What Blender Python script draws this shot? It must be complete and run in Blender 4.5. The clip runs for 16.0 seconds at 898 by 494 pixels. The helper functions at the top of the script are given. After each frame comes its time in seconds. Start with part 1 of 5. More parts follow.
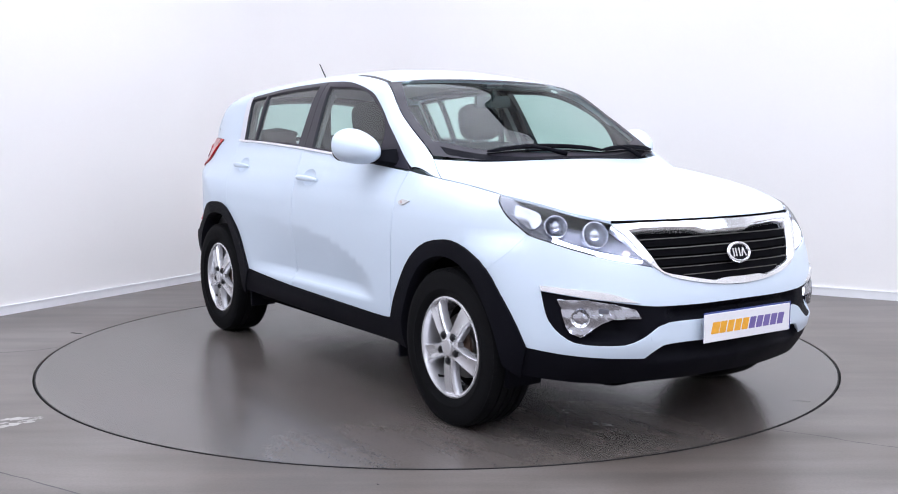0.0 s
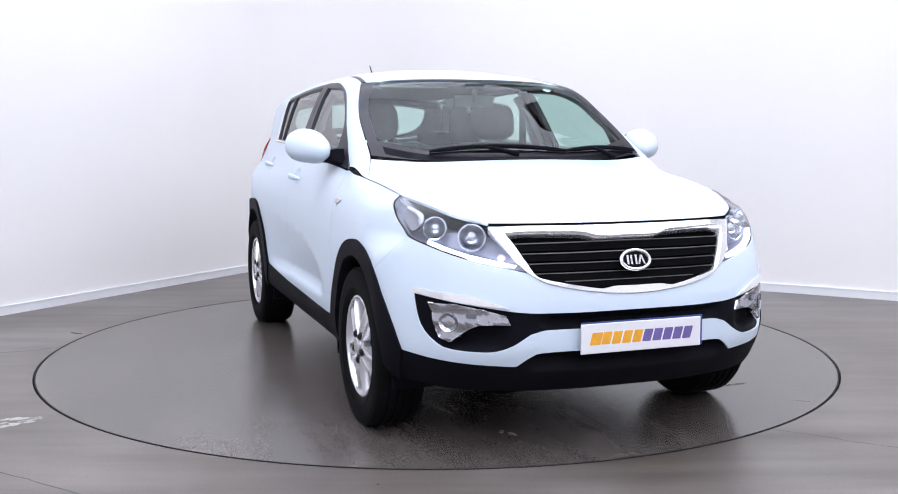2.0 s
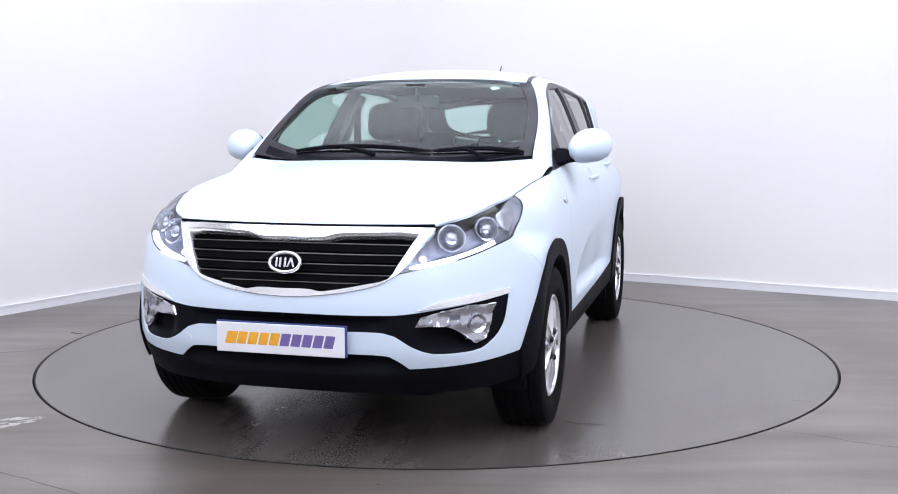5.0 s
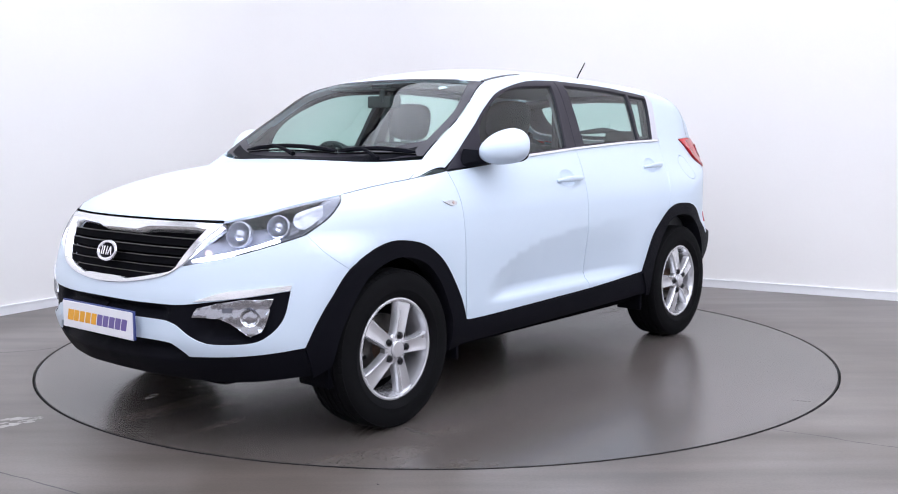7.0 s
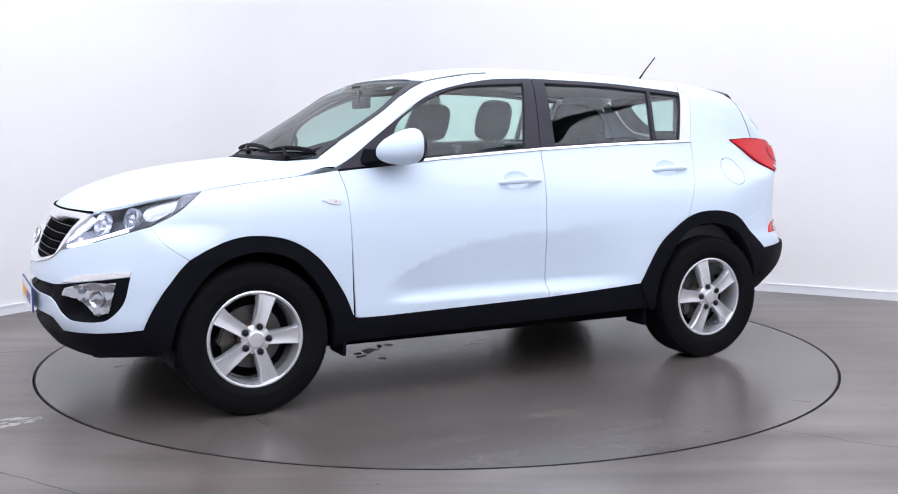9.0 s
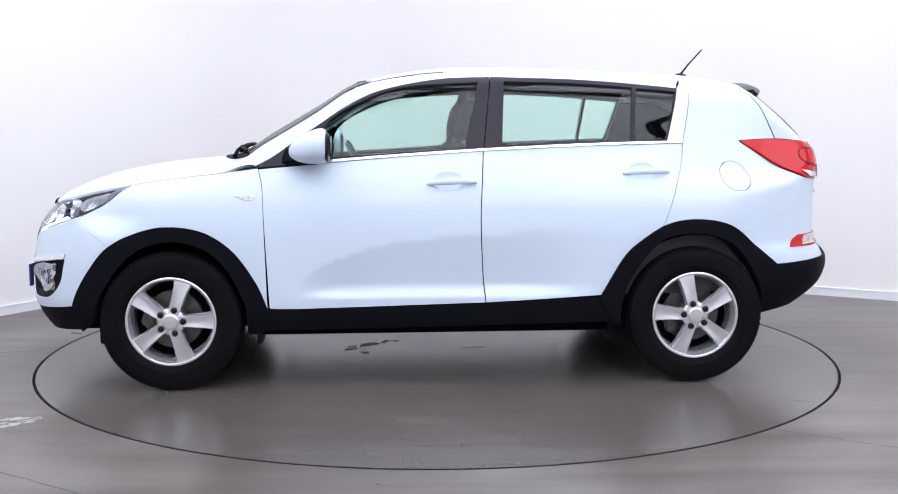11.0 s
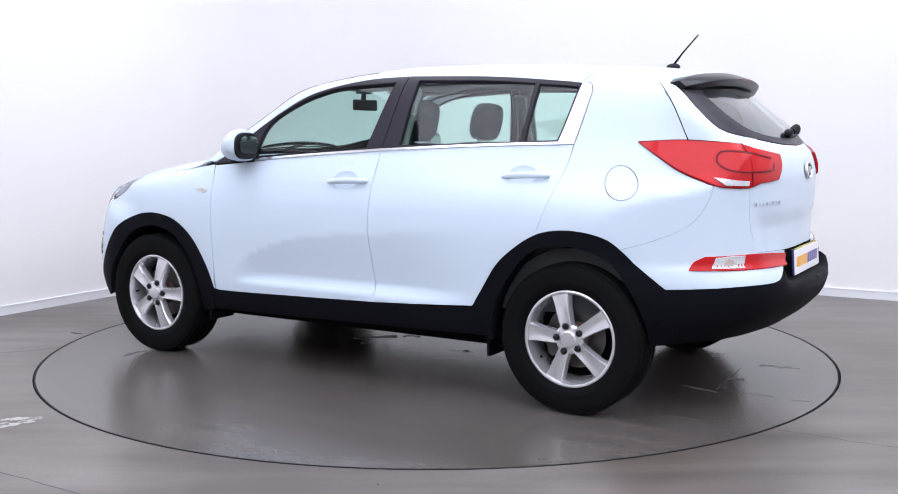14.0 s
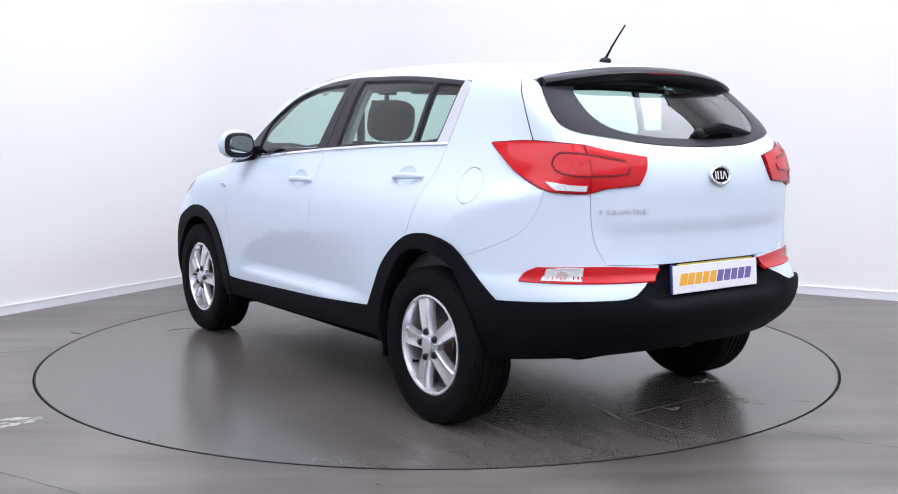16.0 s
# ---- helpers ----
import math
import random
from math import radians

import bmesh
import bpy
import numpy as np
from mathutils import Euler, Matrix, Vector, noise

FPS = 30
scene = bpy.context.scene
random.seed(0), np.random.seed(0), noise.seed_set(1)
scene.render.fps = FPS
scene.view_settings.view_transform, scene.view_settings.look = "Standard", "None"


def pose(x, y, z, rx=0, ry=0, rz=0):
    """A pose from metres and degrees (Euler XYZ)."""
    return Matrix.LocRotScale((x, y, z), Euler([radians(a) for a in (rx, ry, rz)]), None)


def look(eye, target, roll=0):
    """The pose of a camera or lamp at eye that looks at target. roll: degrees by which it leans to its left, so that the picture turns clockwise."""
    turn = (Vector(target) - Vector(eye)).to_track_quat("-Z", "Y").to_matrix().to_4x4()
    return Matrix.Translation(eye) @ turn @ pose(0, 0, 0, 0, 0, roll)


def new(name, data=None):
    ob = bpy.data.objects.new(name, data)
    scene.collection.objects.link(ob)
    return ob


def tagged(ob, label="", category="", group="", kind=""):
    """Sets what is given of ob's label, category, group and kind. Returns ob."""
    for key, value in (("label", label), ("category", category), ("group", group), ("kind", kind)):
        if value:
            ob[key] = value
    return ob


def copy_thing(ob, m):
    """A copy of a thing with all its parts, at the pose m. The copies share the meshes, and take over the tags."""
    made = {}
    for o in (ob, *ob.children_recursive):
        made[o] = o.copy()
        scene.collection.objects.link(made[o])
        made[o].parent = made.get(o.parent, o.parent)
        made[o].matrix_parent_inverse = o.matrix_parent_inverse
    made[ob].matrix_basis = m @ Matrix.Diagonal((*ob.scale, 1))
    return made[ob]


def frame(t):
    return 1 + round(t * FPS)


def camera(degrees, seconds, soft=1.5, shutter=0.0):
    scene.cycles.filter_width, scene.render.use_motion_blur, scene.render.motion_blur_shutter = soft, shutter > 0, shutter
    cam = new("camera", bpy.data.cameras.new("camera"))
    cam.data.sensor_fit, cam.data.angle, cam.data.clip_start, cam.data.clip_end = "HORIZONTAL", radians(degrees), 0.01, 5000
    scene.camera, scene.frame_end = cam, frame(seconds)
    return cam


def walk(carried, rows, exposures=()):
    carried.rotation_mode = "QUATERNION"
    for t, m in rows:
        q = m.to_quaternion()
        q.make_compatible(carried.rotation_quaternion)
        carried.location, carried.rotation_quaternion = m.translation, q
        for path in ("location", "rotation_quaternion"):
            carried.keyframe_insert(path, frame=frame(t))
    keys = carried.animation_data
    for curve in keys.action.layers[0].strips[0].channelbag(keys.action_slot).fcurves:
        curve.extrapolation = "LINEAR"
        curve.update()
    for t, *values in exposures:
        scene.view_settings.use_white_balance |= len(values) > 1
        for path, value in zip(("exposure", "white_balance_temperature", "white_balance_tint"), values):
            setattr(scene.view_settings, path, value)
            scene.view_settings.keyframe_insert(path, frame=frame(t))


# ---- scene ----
cam = camera(47.94, 16.0, soft=1.0)
CAM_POSE = look((0, -5.9295, 1.2601), (0.0684, 0.0328, 0.5923), -0.05)
walk(cam, [(0.0, CAM_POSE), (16.0, CAM_POSE)])

GROUND = -0.010
EXPOSURE = 0.0
scene.view_settings.exposure = EXPOSURE

# world: nothing but a faint grey beyond the closed studio
world = bpy.data.worlds.new("world")
scene.world = world
world.use_nodes = True
world.node_tree.nodes["Background"].inputs[0].default_value = (0.8, 0.85, 1.0, 1)
world.node_tree.nodes["Background"].inputs[1].default_value = 0.05


# ---- materials ----
def material(name, color, rough=.5, metal=0.0, coat=0.0, bump=0.0, scale=40.0, vary=.06, blotch=0.0, blotch_scale=1.5, emit=None, power=0.0, rough_vary=.08, spec=.5):
    """A surface with grain and stains at two scales, in metres."""
    m = bpy.data.materials.new(name)
    m.use_nodes = True
    n, l = m.node_tree.nodes, m.node_tree.links
    b = n["Principled BSDF"]
    b.inputs["Roughness"].default_value, b.inputs["Metallic"].default_value = rough, metal
    b.inputs["Coat Weight"].default_value, b.inputs["Coat Roughness"].default_value = coat, .04
    b.inputs["Specular IOR Level"].default_value = spec
    at = n.new("ShaderNodeTexCoord")
    fine, wide = n.new("ShaderNodeTexNoise"), n.new("ShaderNodeTexNoise")
    fine.inputs["Scale"].default_value, fine.inputs["Detail"].default_value = scale, 5
    wide.inputs["Scale"].default_value, wide.inputs["Detail"].default_value = blotch_scale, 6
    for t in (fine, wide):
        l.new(at.outputs["Object"], t.inputs["Vector"])
    mixer = n.new("ShaderNodeMix")
    mixer.data_type = "RGBA"
    mixer.inputs["A"].default_value = (*[c * (1 - vary) for c in color], 1)
    mixer.inputs["B"].default_value = (*[min(1, c * (1 + vary)) for c in color], 1)
    l.new(fine.outputs["Fac"], mixer.inputs["Factor"])
    second = n.new("ShaderNodeMix")
    second.data_type, second.blend_type = "RGBA", "MULTIPLY"
    ramp = n.new("ShaderNodeValToRGB")
    ramp.color_ramp.elements[0].position, ramp.color_ramp.elements[1].position = .35, .65
    ramp.color_ramp.elements[0].color, ramp.color_ramp.elements[1].color = (1 - blotch, 1 - blotch, 1 - blotch * .95, 1), (1, 1, 1, 1)
    l.new(wide.outputs["Fac"], ramp.inputs["Fac"])
    second.inputs["Factor"].default_value = 1
    l.new(mixer.outputs["Result"], second.inputs["A"])
    l.new(ramp.outputs["Color"], second.inputs["B"])
    l.new(second.outputs["Result"], b.inputs["Base Color"])
    if rough_vary:
        span = n.new("ShaderNodeMapRange")
        span.inputs["To Min"].default_value, span.inputs["To Max"].default_value = max(.02, rough - rough_vary), min(1, rough + rough_vary)
        l.new(wide.outputs["Fac"], span.inputs["Value"])
        l.new(span.outputs["Result"], b.inputs["Roughness"])
    if bump:
        bp = n.new("ShaderNodeBump")
        bp.inputs["Strength"].default_value, bp.inputs["Distance"].default_value = bump, .004
        l.new(fine.outputs["Fac"], bp.inputs["Height"])
        l.new(bp.outputs["Normal"], b.inputs["Normal"])
    if emit:
        b.inputs["Emission Color"].default_value, b.inputs["Emission Strength"].default_value = (*emit, 1), power
    return m


def pane(name, tint, rough=.01, gloss=1.0, facing_on=.05):
    """A thin pane: tinted see-through with a mirror film that grows at a slant."""
    m = bpy.data.materials.new(name)
    m.use_nodes = True
    n, l = m.node_tree.nodes, m.node_tree.links
    n.remove(n["Principled BSDF"])
    clear, shine, mixed, fres = n.new("ShaderNodeBsdfTransparent"), n.new("ShaderNodeBsdfGlossy"), n.new("ShaderNodeMixShader"), n.new("ShaderNodeLayerWeight")
    clear.inputs[0].default_value = (*tint, 1)
    shine.inputs["Roughness"].default_value = rough
    shine.inputs[0].default_value = (gloss, gloss, gloss, 1)
    fres.inputs["Blend"].default_value = .5
    steep, film = n.new("ShaderNodeMath"), n.new("ShaderNodeMapRange")
    steep.operation, steep.inputs[1].default_value = "POWER", 4.0
    film.inputs["To Min"].default_value, film.inputs["To Max"].default_value = facing_on, 1.0
    l.new(fres.outputs["Facing"], steep.inputs[0])
    l.new(steep.outputs[0], film.inputs["Value"])
    l.new(film.outputs["Result"], mixed.inputs[0])
    l.new(clear.outputs[0], mixed.inputs[1])
    l.new(shine.outputs[0], mixed.inputs[2])
    l.new(mixed.outputs[0], n["Material Output"].inputs[0])
    return m


PAINT = material("white_car_paint", (.605, .690, .795), .40, coat=.3, vary=.01, scale=300, rough_vary=.03, spec=.25)
PLASTIC = material("black_textured_plastic", (.0056, .0056, .0088), .55, bump=.25, scale=500, vary=.2, blotch=.15, blotch_scale=3, spec=.05)
GLOSS_BLACK = material("gloss_black", (.008, .008, .011), .3, vary=.1, rough_vary=.03, spec=.25)
PILLAR = material("black_pillar_film", (.017, .014, .023), .35, vary=.1, rough_vary=.05, spec=.25)
RUBBER = material("tyre_rubber", (.0055, .0055, .0065), .75, bump=.3, scale=250, vary=.25, blotch=.25, blotch_scale=6, spec=.08)
ALLOY = material("silver_alloy", (.72, .72, .75), .24, metal=.72, vary=.04, scale=150, blotch=.08, blotch_scale=9)
CHROME = material("chrome", (.86, .86, .89), .16, metal=.8, vary=.02, rough_vary=.03)
SATIN = material("satin_silver", (.66, .66, .72), .35, metal=.6, vary=.03)
STEEL = material("brake_steel", (.12, .115, .11), .45, metal=.9, vary=.2, scale=60, blotch=.3, blotch_scale=12)
RUST = material("rusty_hub_iron", (.10, .06, .045), .8, vary=.3, scale=60, bump=.4)
DARK = material("dark_underbody", (.004, .004, .005), .9, vary=.3, scale=15, bump=.3, spec=.02)
NUT = material("dark_nut_steel", (.008, .008, .01), .4, vary=.2, spec=.25)
CLOTH = material("dark_grey_seat_cloth", (.022, .023, .027), .9, vary=.15, scale=120, spec=.1)
TRIM = material("grey_cabin_trim", (.04, .042, .046), .7, vary=.1, scale=200, bump=.15)
LINING = material("pale_roof_lining", (.24, .24, .25), .9, vary=.05, scale=300)
GLASS = pane("tinted_window_glass", (.74, .91, .85), gloss=.8)
SCREEN_GLASS = pane("windscreen_glass", (.72, .88, .84), gloss=.5)
REAR_GLASS = pane("rear_window_glass", (.70, .86, .82), facing_on=.13)
LENS = pane("clear_lamp_lens", (.95, .96, .98), gloss=.5)
RED_LENS = material("red_lamp_lens", (.52, .005, .011), .2, coat=.25, vary=.08, scale=30, rough_vary=.03, spec=.2)
DARK_RED = material("dark_red_lamp_edge", (.16, .003, .008), .3, vary=.1, spec=.2)
CLEAR_WHITE = material("clear_white_lamp_insert", (.58, .58, .60), .15, coat=.8, vary=.35, scale=70)
AMBER = material("amber_bulb", (.48, .36, .33), .3, vary=.1)
LED = material("daytime_light_strip", (.9, .92, 1.0), .3, emit=(.66, .74, 1.0), power=22.0)
LAMP_BASE = material("grey_lamp_housing", (.20, .205, .245), .32, metal=.5, vary=.15, scale=30)
BRIGHT = material("bright_reflector", (.55, .55, .59), .12, metal=.95, vary=.1, scale=40)
PROJECTOR = material("grey_projector_lens", (.42, .43, .48), .2, metal=.75, vary=.1, scale=40)
PLATE = material("white_number_plate", (.80, .79, .83), .3, vary=.02, coat=.3)
PLATE_BLUE = material("plate_blue_edge", (.04, .06, .22), .4)
PLATE_YELLOW = material("plate_yellow_edge", (.45, .36, .03), .4)
ORANGE = material("orange_print", (.85, .40, .03), .5, vary=.15, scale=60)
VIOLET = material("violet_print", (.16, .12, .34), .5, vary=.15, scale=60)
MIRROR = material("mirror_glass", (.30, .35, .36), .02, metal=1.0, vary=.01, rough_vary=0)
WALL = material("white_painted_wall", (.865, .84, .83), .75, vary=.01, scale=60, blotch=.03, blotch_scale=.6, bump=.04)
SKIRT = material("white_gloss_skirting", (.82, .815, .84), .4, vary=.02, scale=20)
CEILING = material("pale_ceiling", (.70, .70, .70), .9, vary=.05, scale=5)
GAP = material("dark_gap", (.012, .011, .012), .9)


# ---- studio: two white walls with a rounded corner behind the turntable, closed behind the camera ----
def mesh_object(name, bm, mat, parent=None, label="", smooth=False, sharp=None):
    me = bpy.data.meshes.new(name)
    bm.normal_update()
    bm.to_mesh(me)
    bm.free()
    me.materials.append(mat)
    if smooth:
        me.shade_smooth()
        if sharp:
            me.set_sharp_from_angle(angle=radians(sharp))
    ob = new(name, me)
    if parent:
        ob.parent = parent
    if label:
        ob["label"] = label
    return ob


def part(name, bm, mat, parent, label="", smooth=True, sharp=35):
    return mesh_object(name, bm, mat, parent, label, smooth, sharp)


def empty_thing(name, label, category, group="", at=None):
    ob = new(name)
    ob.empty_display_size = .2
    if at is not None:
        ob.matrix_basis = at
    return tagged(ob, label, category, group)


def prism(bm, loop, z0, z1):
    """A closed upright prism over a plan loop (counter-clockwise)."""
    lo = [bm.verts.new((x, y, z0)) for x, y in loop]
    hi = [bm.verts.new((x, y, z1)) for x, y in loop]
    n = len(loop)
    for i in range(n):
        bm.faces.new((lo[i], lo[(i + 1) % n], hi[(i + 1) % n], hi[i]))
    bm.faces.new(hi)
    bm.faces.new(lo[::-1])


CORNER = Vector((-1.155, 4.40))
ALONG_R, ALONG_L = Vector((.862, -.507)), Vector((-.507, -.862))
LEN_R, LEN_L, HIGH, ROUND = 13.0, 13.5, 4.6, 1.0


def plan(a, b):
    q = CORNER + ALONG_R * a + ALONG_L * b
    return (q.x, q.y)


def wall_path(off):
    """The inner face of both visible walls with its rounded corner; off: metres into the room."""
    pts = [plan(off, LEN_L)]
    r = ROUND - off
    for i in range(17):
        w = radians(90 * i / 16)
        pts.append(plan(ROUND - r * math.cos(w), ROUND - r * math.sin(w)))
    pts.append(plan(LEN_R, off))
    return pts


def strip_wall(name, inner, outer, z0, z1, mat, label, category):
    bm = bmesh.new()
    prism(bm, inner + outer[::-1], GROUND + z0, GROUND + z1)
    bmesh.ops.recalc_face_normals(bm, faces=bm.faces)
    ob = mesh_object(name, bm, mat, None, "", True, 30)
    return tagged(ob, label, category, kind="structure")


strip_wall("wall_north", wall_path(0), wall_path(-.2), 0, HIGH, WALL, "smooth white painted studio walls with a rounded corner", "wall")
strip_wall("baseboard", wall_path(.016), wall_path(0.001), 0, .068, SKIRT, "low white skirting board along the studio walls", "baseboard")
strip_wall("trim", wall_path(.019), wall_path(.016), .058, .067, SKIRT, "thin rounded lip on the white skirting board", "trim")
for name, a0, a1, b0, b1 in (("wall_south", 0, LEN_R, LEN_L, LEN_L + .2), ("wall_east", LEN_R, LEN_R + .2, 0, LEN_L)):
    bm = bmesh.new()
    prism(bm, [plan(a0, b0), plan(a0, b1), plan(a1, b1), plan(a1, b0)], GROUND, GROUND + HIGH)
    bmesh.ops.recalc_face_normals(bm, faces=bm.faces)
    tagged(mesh_object(name, bm, WALL), "plain white painted studio wall behind the camera", "wall", kind="structure")
bm = bmesh.new()
prism(bm, [plan(-.2, -.2), plan(-.2, LEN_L + .2), plan(LEN_R + .2, LEN_L + .2), plan(LEN_R + .2, -.2)], GROUND + HIGH, GROUND + HIGH + .2)
bmesh.ops.recalc_face_normals(bm, faces=bm.faces)
tagged(mesh_object("ceiling", bm, CEILING), "plain pale studio ceiling with assumed soft light panels", "ceiling", kind="structure")


# floor: worn grey concrete, with a round opening for the turntable
def concrete(name, color, warm, rough, stain, spec):
    m = bpy.data.materials.new(name)
    m.use_nodes = True
    n, l = m.node_tree.nodes, m.node_tree.links
    b = n["Principled BSDF"]
    b.inputs["Specular IOR Level"].default_value = spec
    at = n.new("ShaderNodeTexCoord")
    grain, cloud, streak = (n.new("ShaderNodeTexNoise") for _ in range(3))
    grain.inputs["Scale"].default_value, grain.inputs["Detail"].default_value = 90, 8
    cloud.inputs["Scale"].default_value, cloud.inputs["Detail"].default_value, cloud.inputs["Distortion"].default_value = .9, 7, 0.0
    streak.inputs["Scale"].default_value, streak.inputs["Detail"].default_value = 2.2, 6
    squeeze = n.new("ShaderNodeMapping")
    squeeze.inputs["Scale"].default_value = (.35, 2.6, 1)
    squeeze.inputs["Rotation"].default_value = (0, 0, .25)
    l.new(at.outputs["Object"], squeeze.inputs["Vector"])
    l.new(squeeze.outputs["Vector"], streak.inputs["Vector"])
    for t in (grain, cloud):
        l.new(at.outputs["Object"], t.inputs["Vector"])
    ramp = n.new("ShaderNodeValToRGB")
    ramp.color_ramp.elements[0].position, ramp.color_ramp.elements[1].position = .38, .62
    ramp.color_ramp.elements[0].color, ramp.color_ramp.elements[1].color = (*warm, 1), (*color, 1)
    l.new(cloud.outputs["Fac"], ramp.inputs["Fac"])
    mixes = []
    for tex, lo, amount in ((streak, 1 - stain, 1.0), (grain, .86, 1.0)):
        r = n.new("ShaderNodeValToRGB")
        r.color_ramp.elements[0].position, r.color_ramp.elements[1].position = .3, .6
        r.color_ramp.elements[0].color, r.color_ramp.elements[1].color = (lo, lo, lo, 1), (1, 1, 1, 1)
        l.new(tex.outputs["Fac"], r.inputs["Fac"])
        x = n.new("ShaderNodeMix")
        x.data_type, x.blend_type = "RGBA", "MULTIPLY"
        x.inputs["Factor"].default_value = amount
        l.new((mixes[-1].outputs["Result"] if mixes else ramp.outputs["Color"]), x.inputs["A"])
        l.new(r.outputs["Color"], x.inputs["B"])
        mixes.append(x)
    l.new(mixes[-1].outputs["Result"], b.inputs["Base Color"])
    span = n.new("ShaderNodeMapRange")
    span.inputs["To Min"].default_value, span.inputs["To Max"].default_value = rough - .05, rough + .05
    l.new(cloud.outputs["Fac"], span.inputs["Value"])
    l.new(span.outputs["Result"], b.inputs["Roughness"])
    bp = n.new("ShaderNodeBump")
    bp.inputs["Strength"].default_value, bp.inputs["Distance"].default_value = .03, .003
    l.new(grain.outputs["Fac"], bp.inputs["Height"])
    l.new(bp.outputs["Normal"], b.inputs["Normal"])
    return m


CONCRETE = concrete("worn_grey_concrete", (.195, .170, .160), (.118, .096, .084), .34, .36, .5)
DISC = concrete("smooth_grey_turntable_paint", (.130, .112, .105), (.104, .089, .081), .25, .20, .85)
R_DISC, R_HOLE = 2.2545, 2.266
DISC_X, DISC_Y = 0.004, 0.057


def ring_mesh(r0, r1, z0, z1, n=160):
    bm = bmesh.new()
    loops = [[bm.verts.new((r * math.cos(2 * math.pi * i / n), r * math.sin(2 * math.pi * i / n), z)) for i in range(n)]
             for r, z in ((r0, z0), (r0, z1), (r1, z1), (r1, z0))]
    for a, b in ((0, 1), (1, 2), (2, 3), (3, 0)):
        for i in range(n):
            bm.faces.new((loops[a][i], loops[a][(i + 1) % n], loops[b][(i + 1) % n], loops[b][i]))
    bmesh.ops.recalc_face_normals(bm, faces=bm.faces)
    return bm


bm = ring_mesh(R_HOLE, 16.0, GROUND - .15, GROUND)
bmesh.ops.translate(bm, vec=(DISC_X, DISC_Y, 0), verts=bm.verts)
tagged(mesh_object("floor", bm, CONCRETE), "worn grey concrete studio floor with faint stains", "floor", kind="structure")
bm = ring_mesh(0.001, R_HOLE + .05, GROUND - .2, GROUND - .12)
bmesh.ops.translate(bm, vec=(DISC_X, DISC_Y, 0), verts=bm.verts)
tagged(mesh_object("ground", bm, GAP), "dark pit below the edge of the turntable", "ground", kind="structure")

turntable = tagged(new("turntable"), "round grey painted car turntable flush with the floor", "turntable")
bm = bmesh.new()
n_rim = 192
rows_of = []
for r, z in ((R_DISC - .03, -.11), (R_DISC, -.11), (R_DISC, -.004), (R_DISC - .004, 0)):
    rows_of.append([bm.verts.new((r * math.cos(2 * math.pi * i / n_rim), r * math.sin(2 * math.pi * i / n_rim), z)) for i in range(n_rim)])
for a, b in zip(rows_of, rows_of[1:]):
    for i in range(n_rim):
        bm.faces.new((a[i], a[(i + 1) % n_rim], b[(i + 1) % n_rim], b[i]))
bm.faces.new(rows_of[-1])
bm.faces.new(rows_of[0][::-1])
part("platform", bm, DISC, turntable)
bm = ring_mesh(R_DISC - .002, R_DISC + .003, -.1, .0015, 192)
part("edge_ring", bm, GAP, turntable, "thin black edge of the turntable")


def scuff(parent, x, y, long, wide, turn, mat, seed, z):
    """A ragged worn patch, a hair above the surface."""
    rng = random.Random(seed)
    bm = bmesh.new()
    for _ in range(7):
        cx, cy = rng.uniform(-.5, .5) * long, rng.uniform(-.5, .5) * wide
        l, w = long * rng.uniform(.12, .4), wide * rng.uniform(.12, .3)
        pts = []
        for i in range(9):
            a = 2 * math.pi * i / 9
            k = rng.uniform(.45, 1.0)
            pts.append(bm.verts.new((cx + l * k * math.cos(a), cy + w * k * math.sin(a), rng.uniform(0, .0002))))
        bm.faces.new(pts)
    for v in bm.verts:
        v.co = pose(x, y, z, 0, 0, turn) @ v.co
    return tagged(part("scuff", bm, mat, parent, smooth=False), kind="stuff")


def scratch(parent, pts, wide, mat, z):
    bm = bmesh.new()
    rng = random.Random(len(pts) * 7 + int(abs(pts[0][0]) * 100))
    dense = []
    for a, b in zip(pts, pts[1:]):
        for f in (0, .2, .4, .6, .8):
            dense.append(Vector(a).lerp(Vector(b), f) + Vector((rng.uniform(-.004, .004), rng.uniform(-.004, .004))))
    dense.append(Vector(pts[-1]))
    rows = []
    for i, p in enumerate(dense):
        d = (dense[min(i + 1, len(dense) - 1)] - dense[max(i - 1, 0)]).normalized()
        n = Vector((-d.y, d.x)) * wide * rng.uniform(.25, .6)
        rows.append((bm.verts.new((*(p + n), z)), bm.verts.new((*(p - n), z))))
    for p, q in zip(rows, rows[1:]):
        bm.faces.new((p[0], p[1], q[1], q[0]))
    bmesh.ops.recalc_face_normals(bm, faces=bm.faces)
    return part("scratch", bm, mat, parent, smooth=False)


